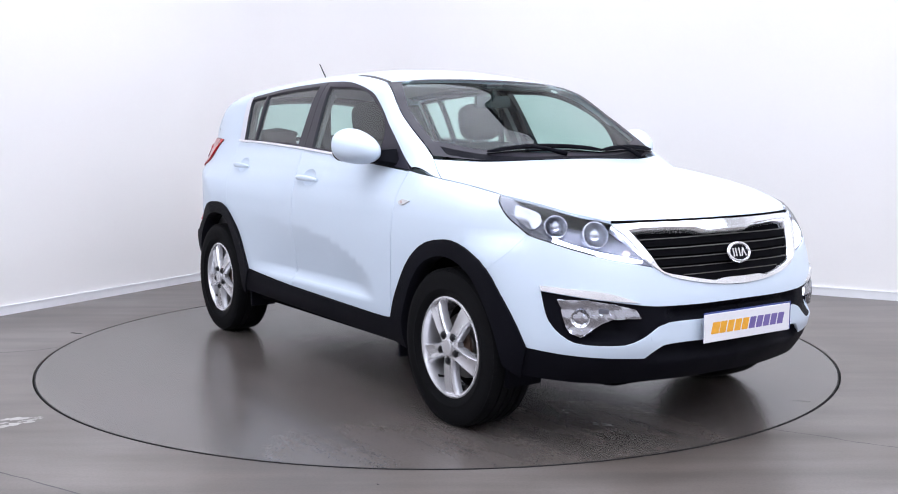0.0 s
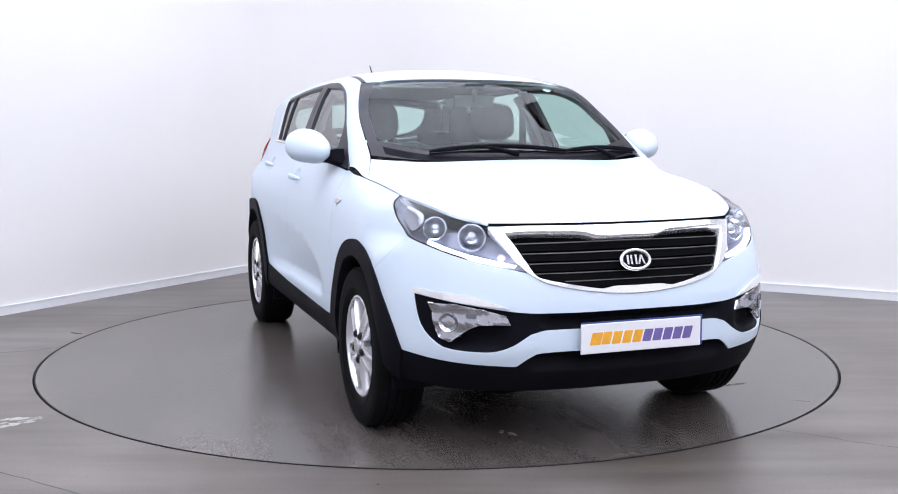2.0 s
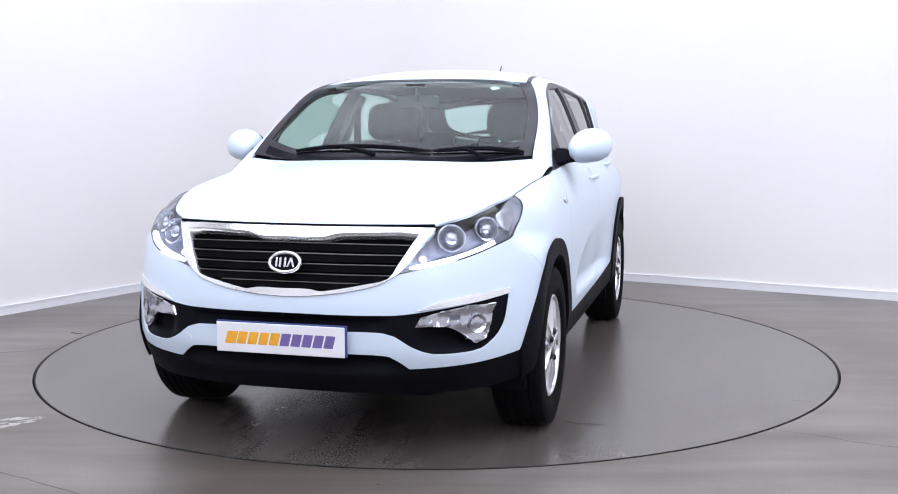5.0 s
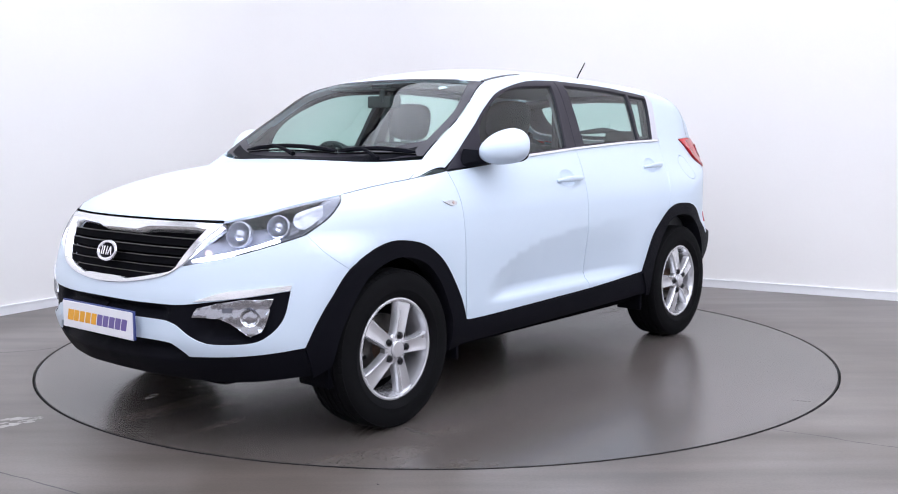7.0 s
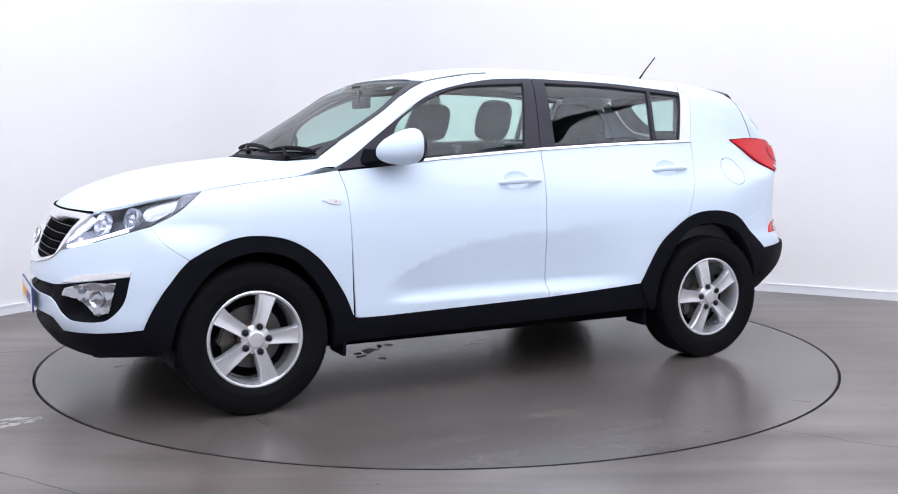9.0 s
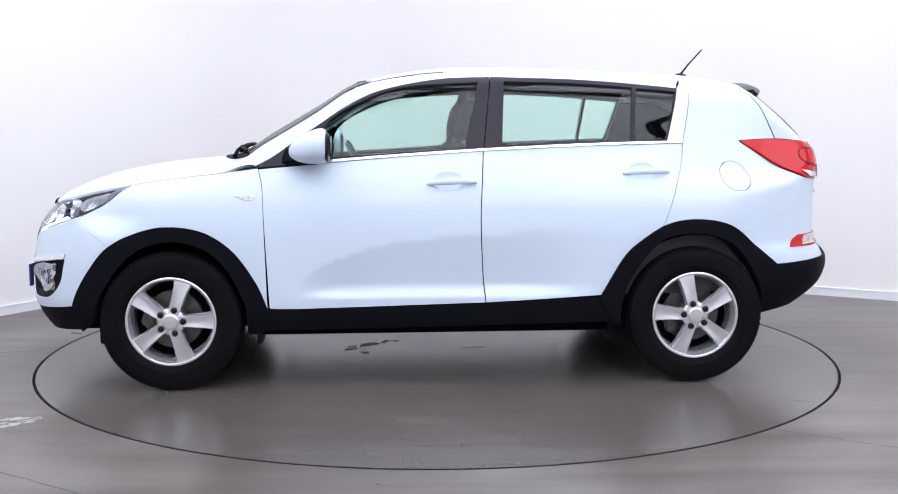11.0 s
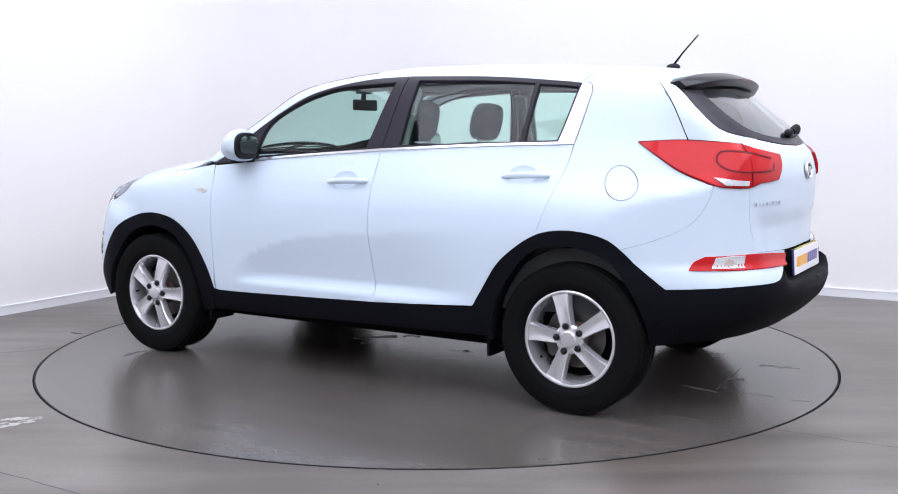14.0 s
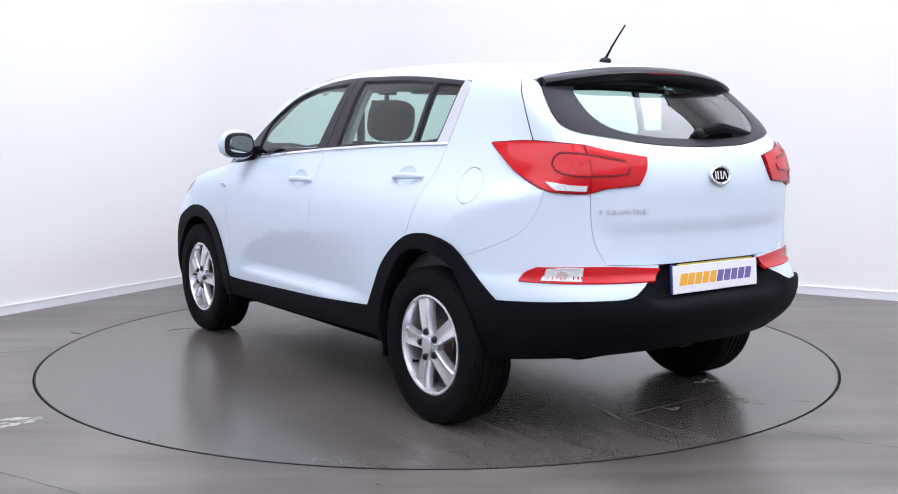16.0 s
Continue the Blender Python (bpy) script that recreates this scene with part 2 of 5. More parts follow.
PALE = material("pale_worn_concrete", (.27, .255, .245), .6, vary=.25, scale=60)
CHIPPED = material("chipped_pale_concrete", (.42, .40, .385), .6, vary=.25, scale=60)
DIRT = material("dark_floor_dirt", (.05, .045, .045), .7, vary=.3, scale=60)
SEAM = material("fine_floor_crack", (.11, .105, .11), .7, vary=.3, scale=40)
for k, (x, y, l, w, a, m) in enumerate(((-1.77, -.09, .08, .05, 20, PALE), (-.2, .04, .12, .05, 10, PALE), (.42, .03, .25, .20, 40, PALE), (1.79, -.32, .09, .05, 30, PALE),
                                        (-1.53, -.60, .05, .12, 5, PALE), (-1.93, -.48, .06, .09, 40, PALE), (-1.83, -.48, .07, .05, 50, DIRT), (1.415, 1.085, .03, .15, 5, DIRT), (.30, -.14, .10, .10, 0, PALE))):
    scuff(turntable, x, y, l, w, a, m, 40 + k, .0006)
scratch(turntable, [(-1.72, -.38), (-1.74, .17)], .005, SEAM, .0008)
scratch(turntable, [(-1.73, .17), (-2.02, .17)], .006, SEAM, .0008)
scratch(turntable, [(-1.79, -.47), (-2.0, -.50)], .016, PALE, .0008)
scratch(turntable, [(-1.57, .18), (-1.76, .23)], .016, PALE, .0008)
concrete_floor = bpy.data.objects["floor"]
scuff(concrete_floor, -1.88, -1.525, .16, .13, 35, CHIPPED, 5, GROUND + .0006)
scuff(concrete_floor, -1.82, -1.49, .10, .05, 35, CHIPPED, 6, GROUND + .0007)
scratch(concrete_floor, [(1.45, -1.70), (1.61, -1.79), (1.74, -1.89), (1.86, -1.95), (2.6, -2.3)], .007, SEAM, GROUND + .0008)
scratch(concrete_floor, [(-3.4, -.36), (-2.56, -.10), (-2.38, -.04), (-2.28, .04)], .009, SEAM, GROUND + .0008)
scratch(concrete_floor, [(-2.36, .50), (-2.28, .46)], .03, DIRT, GROUND + .0008)
scratch(concrete_floor, [(-1.66, -2.21), (-1.49, -2.31), (-1.2, -2.5)], .008, SEAM, GROUND + .0008)
scuff(concrete_floor, -.22, -2.36, .02, .02, 0, DIRT, 9, GROUND + .0006)
scuff(concrete_floor, 1.75, -1.24, .10, .015, -20, PALE, 10, GROUND + .0006)

# soft ceiling lights over and round the turntable: out of view, their grid assumed
LIGHT_PANEL = material("soft_light_panel", (.9, .9, .92), .6, emit=(.898, .95, 1.08), power=2.9)


def light_panel(x, y, sx, sy, turn):
    thing = empty_thing("ceiling_light", "large rectangular white soft light panel assumed on the unseen ceiling", "ceiling light", "studio ceiling lights",
                        pose(x, y, GROUND + HIGH - .1, 0, 0, turn))
    bm = bmesh.new()
    prism(bm, [(-sx / 2, -sy / 2), (sx / 2, -sy / 2), (sx / 2, sy / 2), (-sx / 2, sy / 2)], 0, .08)
    part("diffuser", bm, LIGHT_PANEL, thing, smooth=False)
    bm = bmesh.new()
    for cx, cy, w, h in ((0, -sy / 2 - .03, sx + .12, .06), (0, sy / 2 + .03, sx + .12, .06), (-sx / 2 - .03, 0, .06, sy), (sx / 2 + .03, 0, .06, sy)):
        prism(bm, [(cx - w / 2, cy - h / 2), (cx + w / 2, cy - h / 2), (cx + w / 2, cy + h / 2), (cx - w / 2, cy + h / 2)], -.02, .098)
    part("frame", bm, PLASTIC, thing, "black metal frame", smooth=False)
    return thing


for a, b in [(2.6 + 3.9 * i, 2.6 + 3.9 * j) for i in range(3) for j in range(3)]:
    px, py = plan(a, b)
    light_panel(px, py, 3.6, 3.6, -30.5)


# ---- car: the form of the body, in the car's own space (x forward, y left, z up) ----
def curve(xs, ys):
    """A monotone cubic through the given points."""
    xs, ys = np.array(xs, float), np.array(ys, float)
    h, d = np.diff(xs), np.diff(ys) / np.diff(xs)
    m = np.zeros(len(xs))
    m[0], m[-1] = d[0], d[-1]
    for i in range(1, len(xs) - 1):
        if d[i - 1] * d[i] > 0:
            a, b = 2 * h[i] + h[i - 1], h[i] + 2 * h[i - 1]
            m[i] = (a + b) / (a / d[i - 1] + b / d[i])

    def value(x):
        x = np.clip(x, xs[0], xs[-1])
        i = np.clip(np.searchsorted(xs, x) - 1, 0, len(xs) - 2)
        t = (x - xs[i]) / h[i]
        return ((1 + 2 * t) * (1 - t) ** 2 * ys[i] + t * (1 - t) ** 2 * h[i] * m[i]
                + t * t * (3 - 2 * t) * ys[i + 1] + t * t * (t - 1) * h[i] * m[i + 1])
    return value


side_base = curve([.15, .2, .28, .36, .47, .6, .75, .88, 1.0, 1.08, 1.15, 1.2, 1.3, 1.4, 1.5, 1.56, 1.62, 1.7],
                  [.76, .80, .865, .888, .895, .897, .90, .895, .872, .845, .815, .795, .752, .708, .655, .61, .53, .40])
side_taper = curve([-2.2, -2.0, -1.8, -1.6, -1.3, -.6, 0, .5, .9, 1.13, 1.5, 2.2], [.19, .16, .10, .055, .04, .015, 0, .005, .026, .026, .06, .12])
shoulder_in = curve([.74, .80, .86, .93, 1.0, 1.1, 1.25], [0, .4, .95, 1, .60, .3, 0])
taper_zone = curve([.8, .95, 1.1, 1.2, 1.35, 1.5, 1.7], [0, .25, 1, 1, .6, .2, .1])
top_line = curve([-2.4, -1.9, -1.75, -1.6, -1.475, -1.2, -.8, -.5, -.18, 0, .2, .4, .62, .85, 1.08, 1.12, 1.2, 1.4, 1.6, 1.8, 1.95, 2.06, 2.2, 2.4],
                 [1.44, 1.515, 1.545, 1.571, 1.588, 1.606, 1.624, 1.633, 1.633, 1.622, 1.594, 1.547, 1.418, 1.283, 1.15, 1.143, 1.135, 1.115, 1.085, 1.035, .975, .905, .72, .3])
top_crown = curve([-2.2, -1.7, -1.0, 0, .4, 1.1, 1.5, 1.92, 2.2], [.075, .07, .06, .055, .045, .045, .055, .07, .08])
nose_line = curve([.15, .2, .28, .36, .45, .6, .68, .776, .85, .905, 1.0, 1.3], [1.93, 2.02, 2.11, 2.16, 2.185, 2.18, 2.165, 2.135, 2.10, 2.07, 2.05, 2.02])
nose_bow = curve([0, .2, .4, .5, .6, .7, .8, .86, .9, 1.0], [0, .012, .055, .085, .13, .20, .32, .41, .52, 1.2])
tail_line = curve([.15, .3, .38, .44, .50, .58, .66, .70, .9, 1.05, 1.15, 1.235, 1.30, 1.47, 1.55, 1.7], [-1.80, -1.95, -2.06, -2.14, -2.19, -2.21, -2.18, -2.145, -2.14, -2.145, -2.125, -2.06, -2.0, -1.80, -1.72, -1.55])
tail_bow = curve([0, .2, .3, .4, .5, .6, .7, .8, .86, .9, 1.0], [0, .008, .02, .04, .065, .105, .175, .32, .5, .72, 1.6])


def smooth_max(a, b, k):
    h = np.clip(.5 + .5 * (a - b) / k, 0, 1)
    return b + (a - b) * h + k * h * (1 - h)


def smooth_step(a, b, x):
    t = np.clip((x - a) / (b - a), 0, 1)
    return t * t * (3 - 2 * t)


def door_scallop(x, z):
    """The hollow in the lower doors, with its sharp ledge below."""
    edge = .49 + .24 * np.sqrt(np.clip((.70 - x) / .5, 0, 1)) + .05 * np.clip((.25 - x) / .8, 0, 1)
    face = np.clip((edge - z) / (edge - .485 + 1e-3), 0, 1) ** 1.05 * smooth_step(.440, .500, z)
    return .043 * face * smooth_step(.72, .45, x) * smooth_step(-.90, -.35, x)


def half_width(x, z):
    return side_base(z) - side_taper(x) * taper_zone(z) - door_scallop(x, z) - .088 * shoulder_in(z) * smooth_step(1.38, 1.74, x)


def body(p):
    """Below zero inside the body."""
    x, y, z = p[..., 0], np.abs(p[..., 1]), p[..., 2]
    side = y - half_width(x, z)
    top = (z - top_line(x) + top_crown(x) * (y / .6) ** 2.2) * .8
    nose = (x - nose_line(z) + nose_bow(y)) * .8
    tail = (tail_line(z) + tail_bow(y) - x) * .8
    return smooth_max(smooth_max(smooth_max(side, nose, .03), tail, .03), top, .05)


PIVOT, SPAN = 1.2, .95
U_NOSE, U_TAIL = PIVOT + SPAN * math.pi / 2, -PIVOT - SPAN * math.pi / 2


def reach(eye, way, far):
    """The first points where rays enter the body."""
    steps = np.linspace(0, 1, 30)
    inside = np.stack([body(eye + way * (far * s)) < 0 for s in steps])
    first = np.argmax(inside, axis=0)
    first = np.where(inside.any(axis=0), first, len(steps) - 1)
    lo, hi = steps[np.maximum(first - 1, 0)], steps[first]
    for _ in range(13):
        mid = (lo + hi) / 2
        hit = body(eye + way * (far * mid)[:, None]) < 0
        lo, hi = np.where(hit, lo, mid), np.where(hit, mid, hi)
    return eye + way * (far * hi)[:, None]


def normals(p):
    e = 2e-3
    g = np.stack([body(p + np.eye(3)[i] * e) - body(p - np.eye(3)[i] * e) for i in range(3)], -1)
    return g / np.maximum(np.linalg.norm(g, axis=-1, keepdims=True), 1e-9)


def round_chart(q):
    """From (u, z) on the belt round the car, left half, to the body: u is x along the flank and an angle round nose and tail."""
    q = np.asarray(q, float)
    u, z = q[:, 0], q[:, 1]
    spine = np.clip(u, -PIVOT, PIVOT)
    turn = np.pi / 2 - (u - spine) / SPAN
    out = np.stack([np.cos(turn), np.sin(turn), 0 * u], -1)
    eye = np.stack([spine, 0 * u, z], -1) + out * 1.5
    return reach(eye, -out, 1.45)


def top_chart(q):
    """From (x, y) seen from above to the body."""
    q = np.asarray(q, float)
    eye = np.stack([q[:, 0], q[:, 1], np.full(len(q), 1.9)], -1)
    return reach(eye, np.array([0, 0, -1.0]), 1.5)


def to_round(p):
    """The belt coordinates of points of the body."""
    p = np.asarray(p, float)
    x, y = p[:, 0], np.abs(p[:, 1])
    spine = np.clip(x, -PIVOT, PIVOT)
    turn = np.arctan2(y, x - spine)
    return np.stack([spine + SPAN * (np.pi / 2 - turn), p[:, 2]], -1)


# ---- panels cut out of the body's form ----
from mathutils.geometry import delaunay_2d_cdt


def outline(points, step=.03, closed=True):
    """A smooth loop through plan points; a third value marks a sharp corner."""
    pts = [np.array(p[:2], float) for p in points]
    sharp = [len(p) > 2 for p in points]
    n, out = len(pts), []
    for i in range(n if closed else n - 1):
        a, b = pts[i], pts[(i + 1) % n]
        ta = (b - a) if sharp[i] or (not closed and i == 0) else (b - pts[i - 1]) / 2
        tb = (b - a) if sharp[(i + 1) % n] or (not closed and i == n - 2) else (pts[(i + 2) % n] - a) / 2
        d = np.linalg.norm(b - a)
        for t in (ta, tb):
            k = np.linalg.norm(t)
            if k > d * 1.0:
                t *= d / k
        m = max(1, int(round(d / step)))
        for s in np.arange(m) / m:
            out.append((1 + 2 * s) * (1 - s) ** 2 * a + s * (1 - s) ** 2 * ta + s * s * (3 - 2 * s) * b + s * s * (s - 1) * tb)
    if not closed:
        out.append(pts[-1])
    return np.array(out)


def area(loop):
    x, y = loop[:, 0], loop[:, 1]
    return .5 * np.sum(x * np.roll(y, -1) - y * np.roll(x, -1))


def inset(loop, d, keep=None):
    """The loop drawn in by d metres (out if below zero); points on the centre line, where keep is true, slide along it."""
    if area(loop) < 0:
        loop = loop[::-1]
        keep = keep[::-1] if keep is not None else None
    a, b = loop - np.roll(loop, 1, 0), np.roll(loop, -1, 0) - loop
    n = []
    for e in (a, b):
        e = e / np.maximum(np.linalg.norm(e, axis=1, keepdims=True), 1e-9)
        n.append(np.stack([-e[:, 1], e[:, 0]], -1))
    m = n[0] + n[1]
    m /= np.maximum((m * m).sum(1, keepdims=True) / 2, .5)
    moved = loop + m * d
    if keep is not None:
        moved[keep, 0] = loop[keep, 0]
    return moved


def inside(q, loops):
    odd = np.zeros(len(q), bool)
    for lp in loops:
        x0, y0 = lp[:, 0], lp[:, 1]
        x1, y1 = np.roll(x0, -1), np.roll(y0, -1)
        for i in range(len(lp)):
            if y0[i] != y1[i]:
                odd ^= ((y0[i] > q[:, 1]) != (y1[i] > q[:, 1])) & (q[:, 0] < (x1[i] - x0[i]) * (q[:, 1] - y0[i]) / (y1[i] - y0[i]) + x0[i])
    return odd


def fill(loops, step):
    """Triangles over a loop with holes, even and fine enough to bend."""
    pts, edges = [], []
    for lp in loops:
        s = len(pts)
        pts += [tuple(p) for p in lp]
        edges += [(s + i, s + (i + 1) % len(lp)) for i in range(len(lp))]
    allp = np.array(pts)
    lo, hi = allp.min(0), allp.max(0)
    gx, gy = np.meshgrid(np.arange(lo[0] + step / 2, hi[0], step), np.arange(lo[1] + step / 2, hi[1], step))
    gx[1::2] += step / 2
    g = np.stack([gx.ravel(), gy.ravel()], -1)
    if len(g):
        g = g[inside(g, loops)]
    if len(g):
        near = np.min(np.linalg.norm(g[:, None] - allp[None], axis=2), axis=1)
        g = g[near > step * .45]
    verts = [Vector(p) for p in pts] + [Vector(p) for p in g]
    v, _, f, *_ = delaunay_2d_cdt(verts, edges, [], 0, 1e-6)
    v = np.array([tuple(p) for p in v])
    f = np.array([t for t in f if len(t) == 3])
    return v, f[inside(v[f].mean(1), loops)]


def panel(name, chart, loop, mat, parent, side=1, holes=(), lift=0.0, thick=.014, step=.035, gap=.002, centre=None, label="", shape=None):
    """A sheet of the body. side: 1 left, -1 right, 0 both halves in one sheet that meets at the centre line.
    lift: metres proud of the form. shape: a further lift for each plan point."""
    loop = np.asarray(loop)
    keep = None
    if side == 0:
        mid = centre if centre is not None else (U_NOSE if loop[:, 0].mean() > 0 else U_TAIL)
        axis = 1 if chart is top_chart else 0
        keep = np.abs(loop[:, axis] - (0 if axis else mid)) < 2e-3
    if gap:
        flip = area(loop) < 0
        if chart is top_chart and keep is not None:
            moved = inset(loop[:, ::-1], gap, keep)
            loop = moved[:, ::-1]
        else:
            loop = inset(loop, gap, keep)
        holes = [inset(np.asarray(h), -gap) for h in holes]
    q, f = fill([loop, *[np.asarray(h) for h in holes]], step)
    p = chart(q)
    n = normals(p)
    up = lift if shape is None else lift + shape(q)[:, None]
    p = p + n * up
    if shape is not None:
        a, b, c = p[f[:, 0]], p[f[:, 1]], p[f[:, 2]]
        fn = np.cross(b - a, c - a)
        fn *= np.sign((fn * n[f[:, 0]]).sum(1, keepdims=True))
        acc = np.zeros_like(n)
        for k in range(3):
            np.add.at(acc, f[:, k], fn)
        n = acc / np.maximum(np.linalg.norm(acc, axis=1, keepdims=True), 1e-12)
    turn = np.einsum("ij,ij->i", np.cross(p[f[:, 1]] - p[f[:, 0]], p[f[:, 2]] - p[f[:, 0]]), n[f[:, 0]]) < 0
    f[turn] = f[turn][:, ::-1]
    if side == 0:
        if axis == 1:
            on = np.abs(q[:, 1]) < 2e-3
        else:
            on = np.abs(q[:, 0] - mid) < 2e-3
        p[on, 1], n[on, 1] = 0, 0
    count = {}
    for t in f:
        for i in range(3):
            e = (t[i], t[(i + 1) % 3])
            count[(min(e), max(e))] = count.get((min(e), max(e)), []) + [e]
    rim = [e[0] for e in count.values() if len(e) == 1]
    if side == 0:
        rim = [e for e in rim if not (on[e[0]] and on[e[1]])]
    verts, norms, faces = [], [], []
    for s in ((1,) if side == 1 else (-1,) if side == -1 else (1, -1)):
        flip = np.array([1, s, 1])
        base = len(verts)
        verts += list(p * flip)
        norms += list(n * flip)
        faces += [tuple(base + i for i in (t if s == 1 else t[::-1])) for t in f]
        if thick:
            for a, b in rim:
                k = len(verts)
                e = p[b] - p[a]
                out = np.cross(e, n[a])
                out /= max(np.linalg.norm(out), 1e-9)
                verts += [p[a] * flip, p[b] * flip, (p[b] - n[b] * thick) * flip, (p[a] - n[a] * thick) * flip]
                norms += [(out * .8 + n[a] * .6) * flip, (out * .8 + n[b] * .6) * flip, out * flip, out * flip]
                quad = (k + 1, k, k + 3, k + 2)
                faces.append(quad if s == 1 else quad[::-1])
    me = bpy.data.meshes.new(name)
    me.from_pydata([tuple(v) for v in verts], [], faces)
    me.materials.append(mat)
    me.shade_smooth()
    nn = np.array(norms)
    nn /= np.maximum(np.linalg.norm(nn, axis=1, keepdims=True), 1e-9)
    me.normals_split_custom_set_from_vertices([tuple(v) for v in nn])
    ob = new(name, me)
    ob.parent = parent
    if label:
        ob["label"] = label
    return ob


def on_belt(points):
    """Belt coordinates of points given as seen from above."""
    return [tuple(v) for v in to_round(top_chart(points))]


def strip(points, width, step=.03):
    """A narrow loop along a line."""
    c = outline(points, step, closed=False)
    t = np.gradient(c, axis=0)
    t /= np.maximum(np.linalg.norm(t, axis=1, keepdims=True), 1e-9)
    n = np.stack([-t[:, 1], t[:, 0]], -1)
    return np.vstack([c + n * width / 2, (c - n * width / 2)[::-1]])


def ellipse(cx, cy, rx, ry, n=36):
    w = np.arange(n) * 2 * np.pi / n
    return np.stack([cx + rx * np.cos(w), cy + ry * np.sin(w)], -1)


# ---- the car ----
car = empty_thing("car", "white compact family car with black lower cladding on the turntable", "car")
UN, UT, S = U_NOSE, U_TAIL, "sharp"

# lines that neighbouring panels share
HOOD_SIDE = [(1.125, .79), (1.31, .775), (1.51, .755)]
HOOD_LAMP = [(1.75, .680), (1.87, .62), (1.965, .515)]
HOOD_NOSE = [(2.0, .42), (2.035, .26), (2.055, 0)]
LAMP_LOW = [(2.166, .757), (2.04, .784), (1.915, .819), (1.772, .860), (1.665, .92), (1.612, .967)]
ARCH_F = [(1.752, .50), (1.70, .59), (1.605, .715), (1.464, .786), (1.332, .809), (1.153, .781), (1.011, .686), (.90, .527)]
ARCH_R = [(-.879, .533), (-.975, .677), (-1.147, .80), (-1.316, .831), (-1.505, .797), (-1.651, .675)]
BAND_TOP = [(1.84, .645), (2.071, .613), (2.213, .592), (2.299, .585)]
BAND_LOW = [(2.426, .524), (2.32, .519), (2.278, .506), (2.214, .462), (2.145, .437), (2.016, .439), (1.94, .457), (1.87, .53)]
LIP = [(2.425, .439), (2.298, .43), (2.263, .409)]
CHIN = [(2.224, .378), (2.06, .386), (1.895, .400), (1.79, .415)]
WIN_TOP = [(.891, 1.093), (.624, 1.285), (.45, 1.395), (.281, 1.481), (-.011, 1.541), (-.292, 1.555), (-.777, 1.539), (-1.294, 1.496)]
LAMP_BACK_LOW = [(-1.869, 1.069), (-1.798, 1.111), (-1.731, 1.163)]
GATE_SEAM = [(-1.814, 1.384), (-1.784, 1.456)]
GLASS_LOW = [(-1.935, 1.36), (-1.999, 1.284), (-2.102, 1.254), (-2.414, 1.215)]


def sh(p):
    return (*p[:2], S)


# hood, roof, screens (drawn from above)
panel("hood", top_chart, outline([(2.055, 0, S), *HOOD_NOSE[::-1][1:], sh(HOOD_LAMP[2]), *HOOD_LAMP[1::-1], *HOOD_SIDE[::-1][:2], sh(HOOD_SIDE[0]), (.957, .724, S), (1.052, .49), (1.14, .2), (1.157, 0, S)]),
      PAINT, car, 0, label="white bonnet with a rounded nose")
panel("roof", top_chart, outline([(.42, 0, S), (.385, .3), (.345, .48), (.31, .572, S), (0, .545), (-.8, .55), (-1.30, .555), (-1.655, .53, S), (-1.69, .3), (-1.70, 0, S)]),
      PAINT, car, 0)
screen_edge = [(1.145, 0, S), (1.13, .2), (1.04, .49), (.94, .715, S), (.62, .685), (.33, .594, S), (.36, .48), (.41, .2), (.425, 0, S)]
windscreen = panel("windscreen", top_chart, outline(screen_edge), SCREEN_GLASS, car, 0, lift=.001, thick=0, label="clear laminated windscreen")
# the black printed border of the screen, as a band behind the glass
border = outline([(1.145, 0, S), (1.13, .2), (1.04, .49), (.94, .715, S), (.62, .685), (.33, .594, S), (.36, .48), (.41, .2), (.425, 0, S),
                  (.395, 0, S), (.38, .25), (.35, .46), (.375, .540, S), (.60, .632), (.85, .660, S), (.955, .48), (1.02, .25), (1.04, 0, S)], .025)
panel("screen_border", top_chart, border, PILLAR, windscreen, 0, lift=.003, thick=0, gap=0, label="black printed border")
panel("sticker", top_chart, outline([(.475, .42, S), (.45, .455), (.435, .42, S), (.455, .40)], .01), PLATE, windscreen, 1, lift=-.006, thick=0, gap=0, step=.02, label="small white screen sticker")
for s in (1, -1):
    panel("side_frame", top_chart, outline([(-1.30, .555, S), (-.8, .55), (0, .545), (.30, .575), (.33, .598, S), (.62, .687), (.94, .72, S), (.957, .724, S), (1.125, .79, S), (1.01, .797), (.896, .81, S)]
          + [(.62, .752), (.45, .707), (.28, .665), (-.01, .625), (-.29, .612), (-.78, .618), (-1.26, .648, S)]), PAINT, car, s, gap=.0015, label="white roof rail and windscreen pillar")
    panel("roof_gutter", top_chart, strip([(.31, .577), (.20, .561), (.08, .549), (-.05, .546)], .024), PILLAR, car, s, lift=.0015, thick=.006, gap=0)

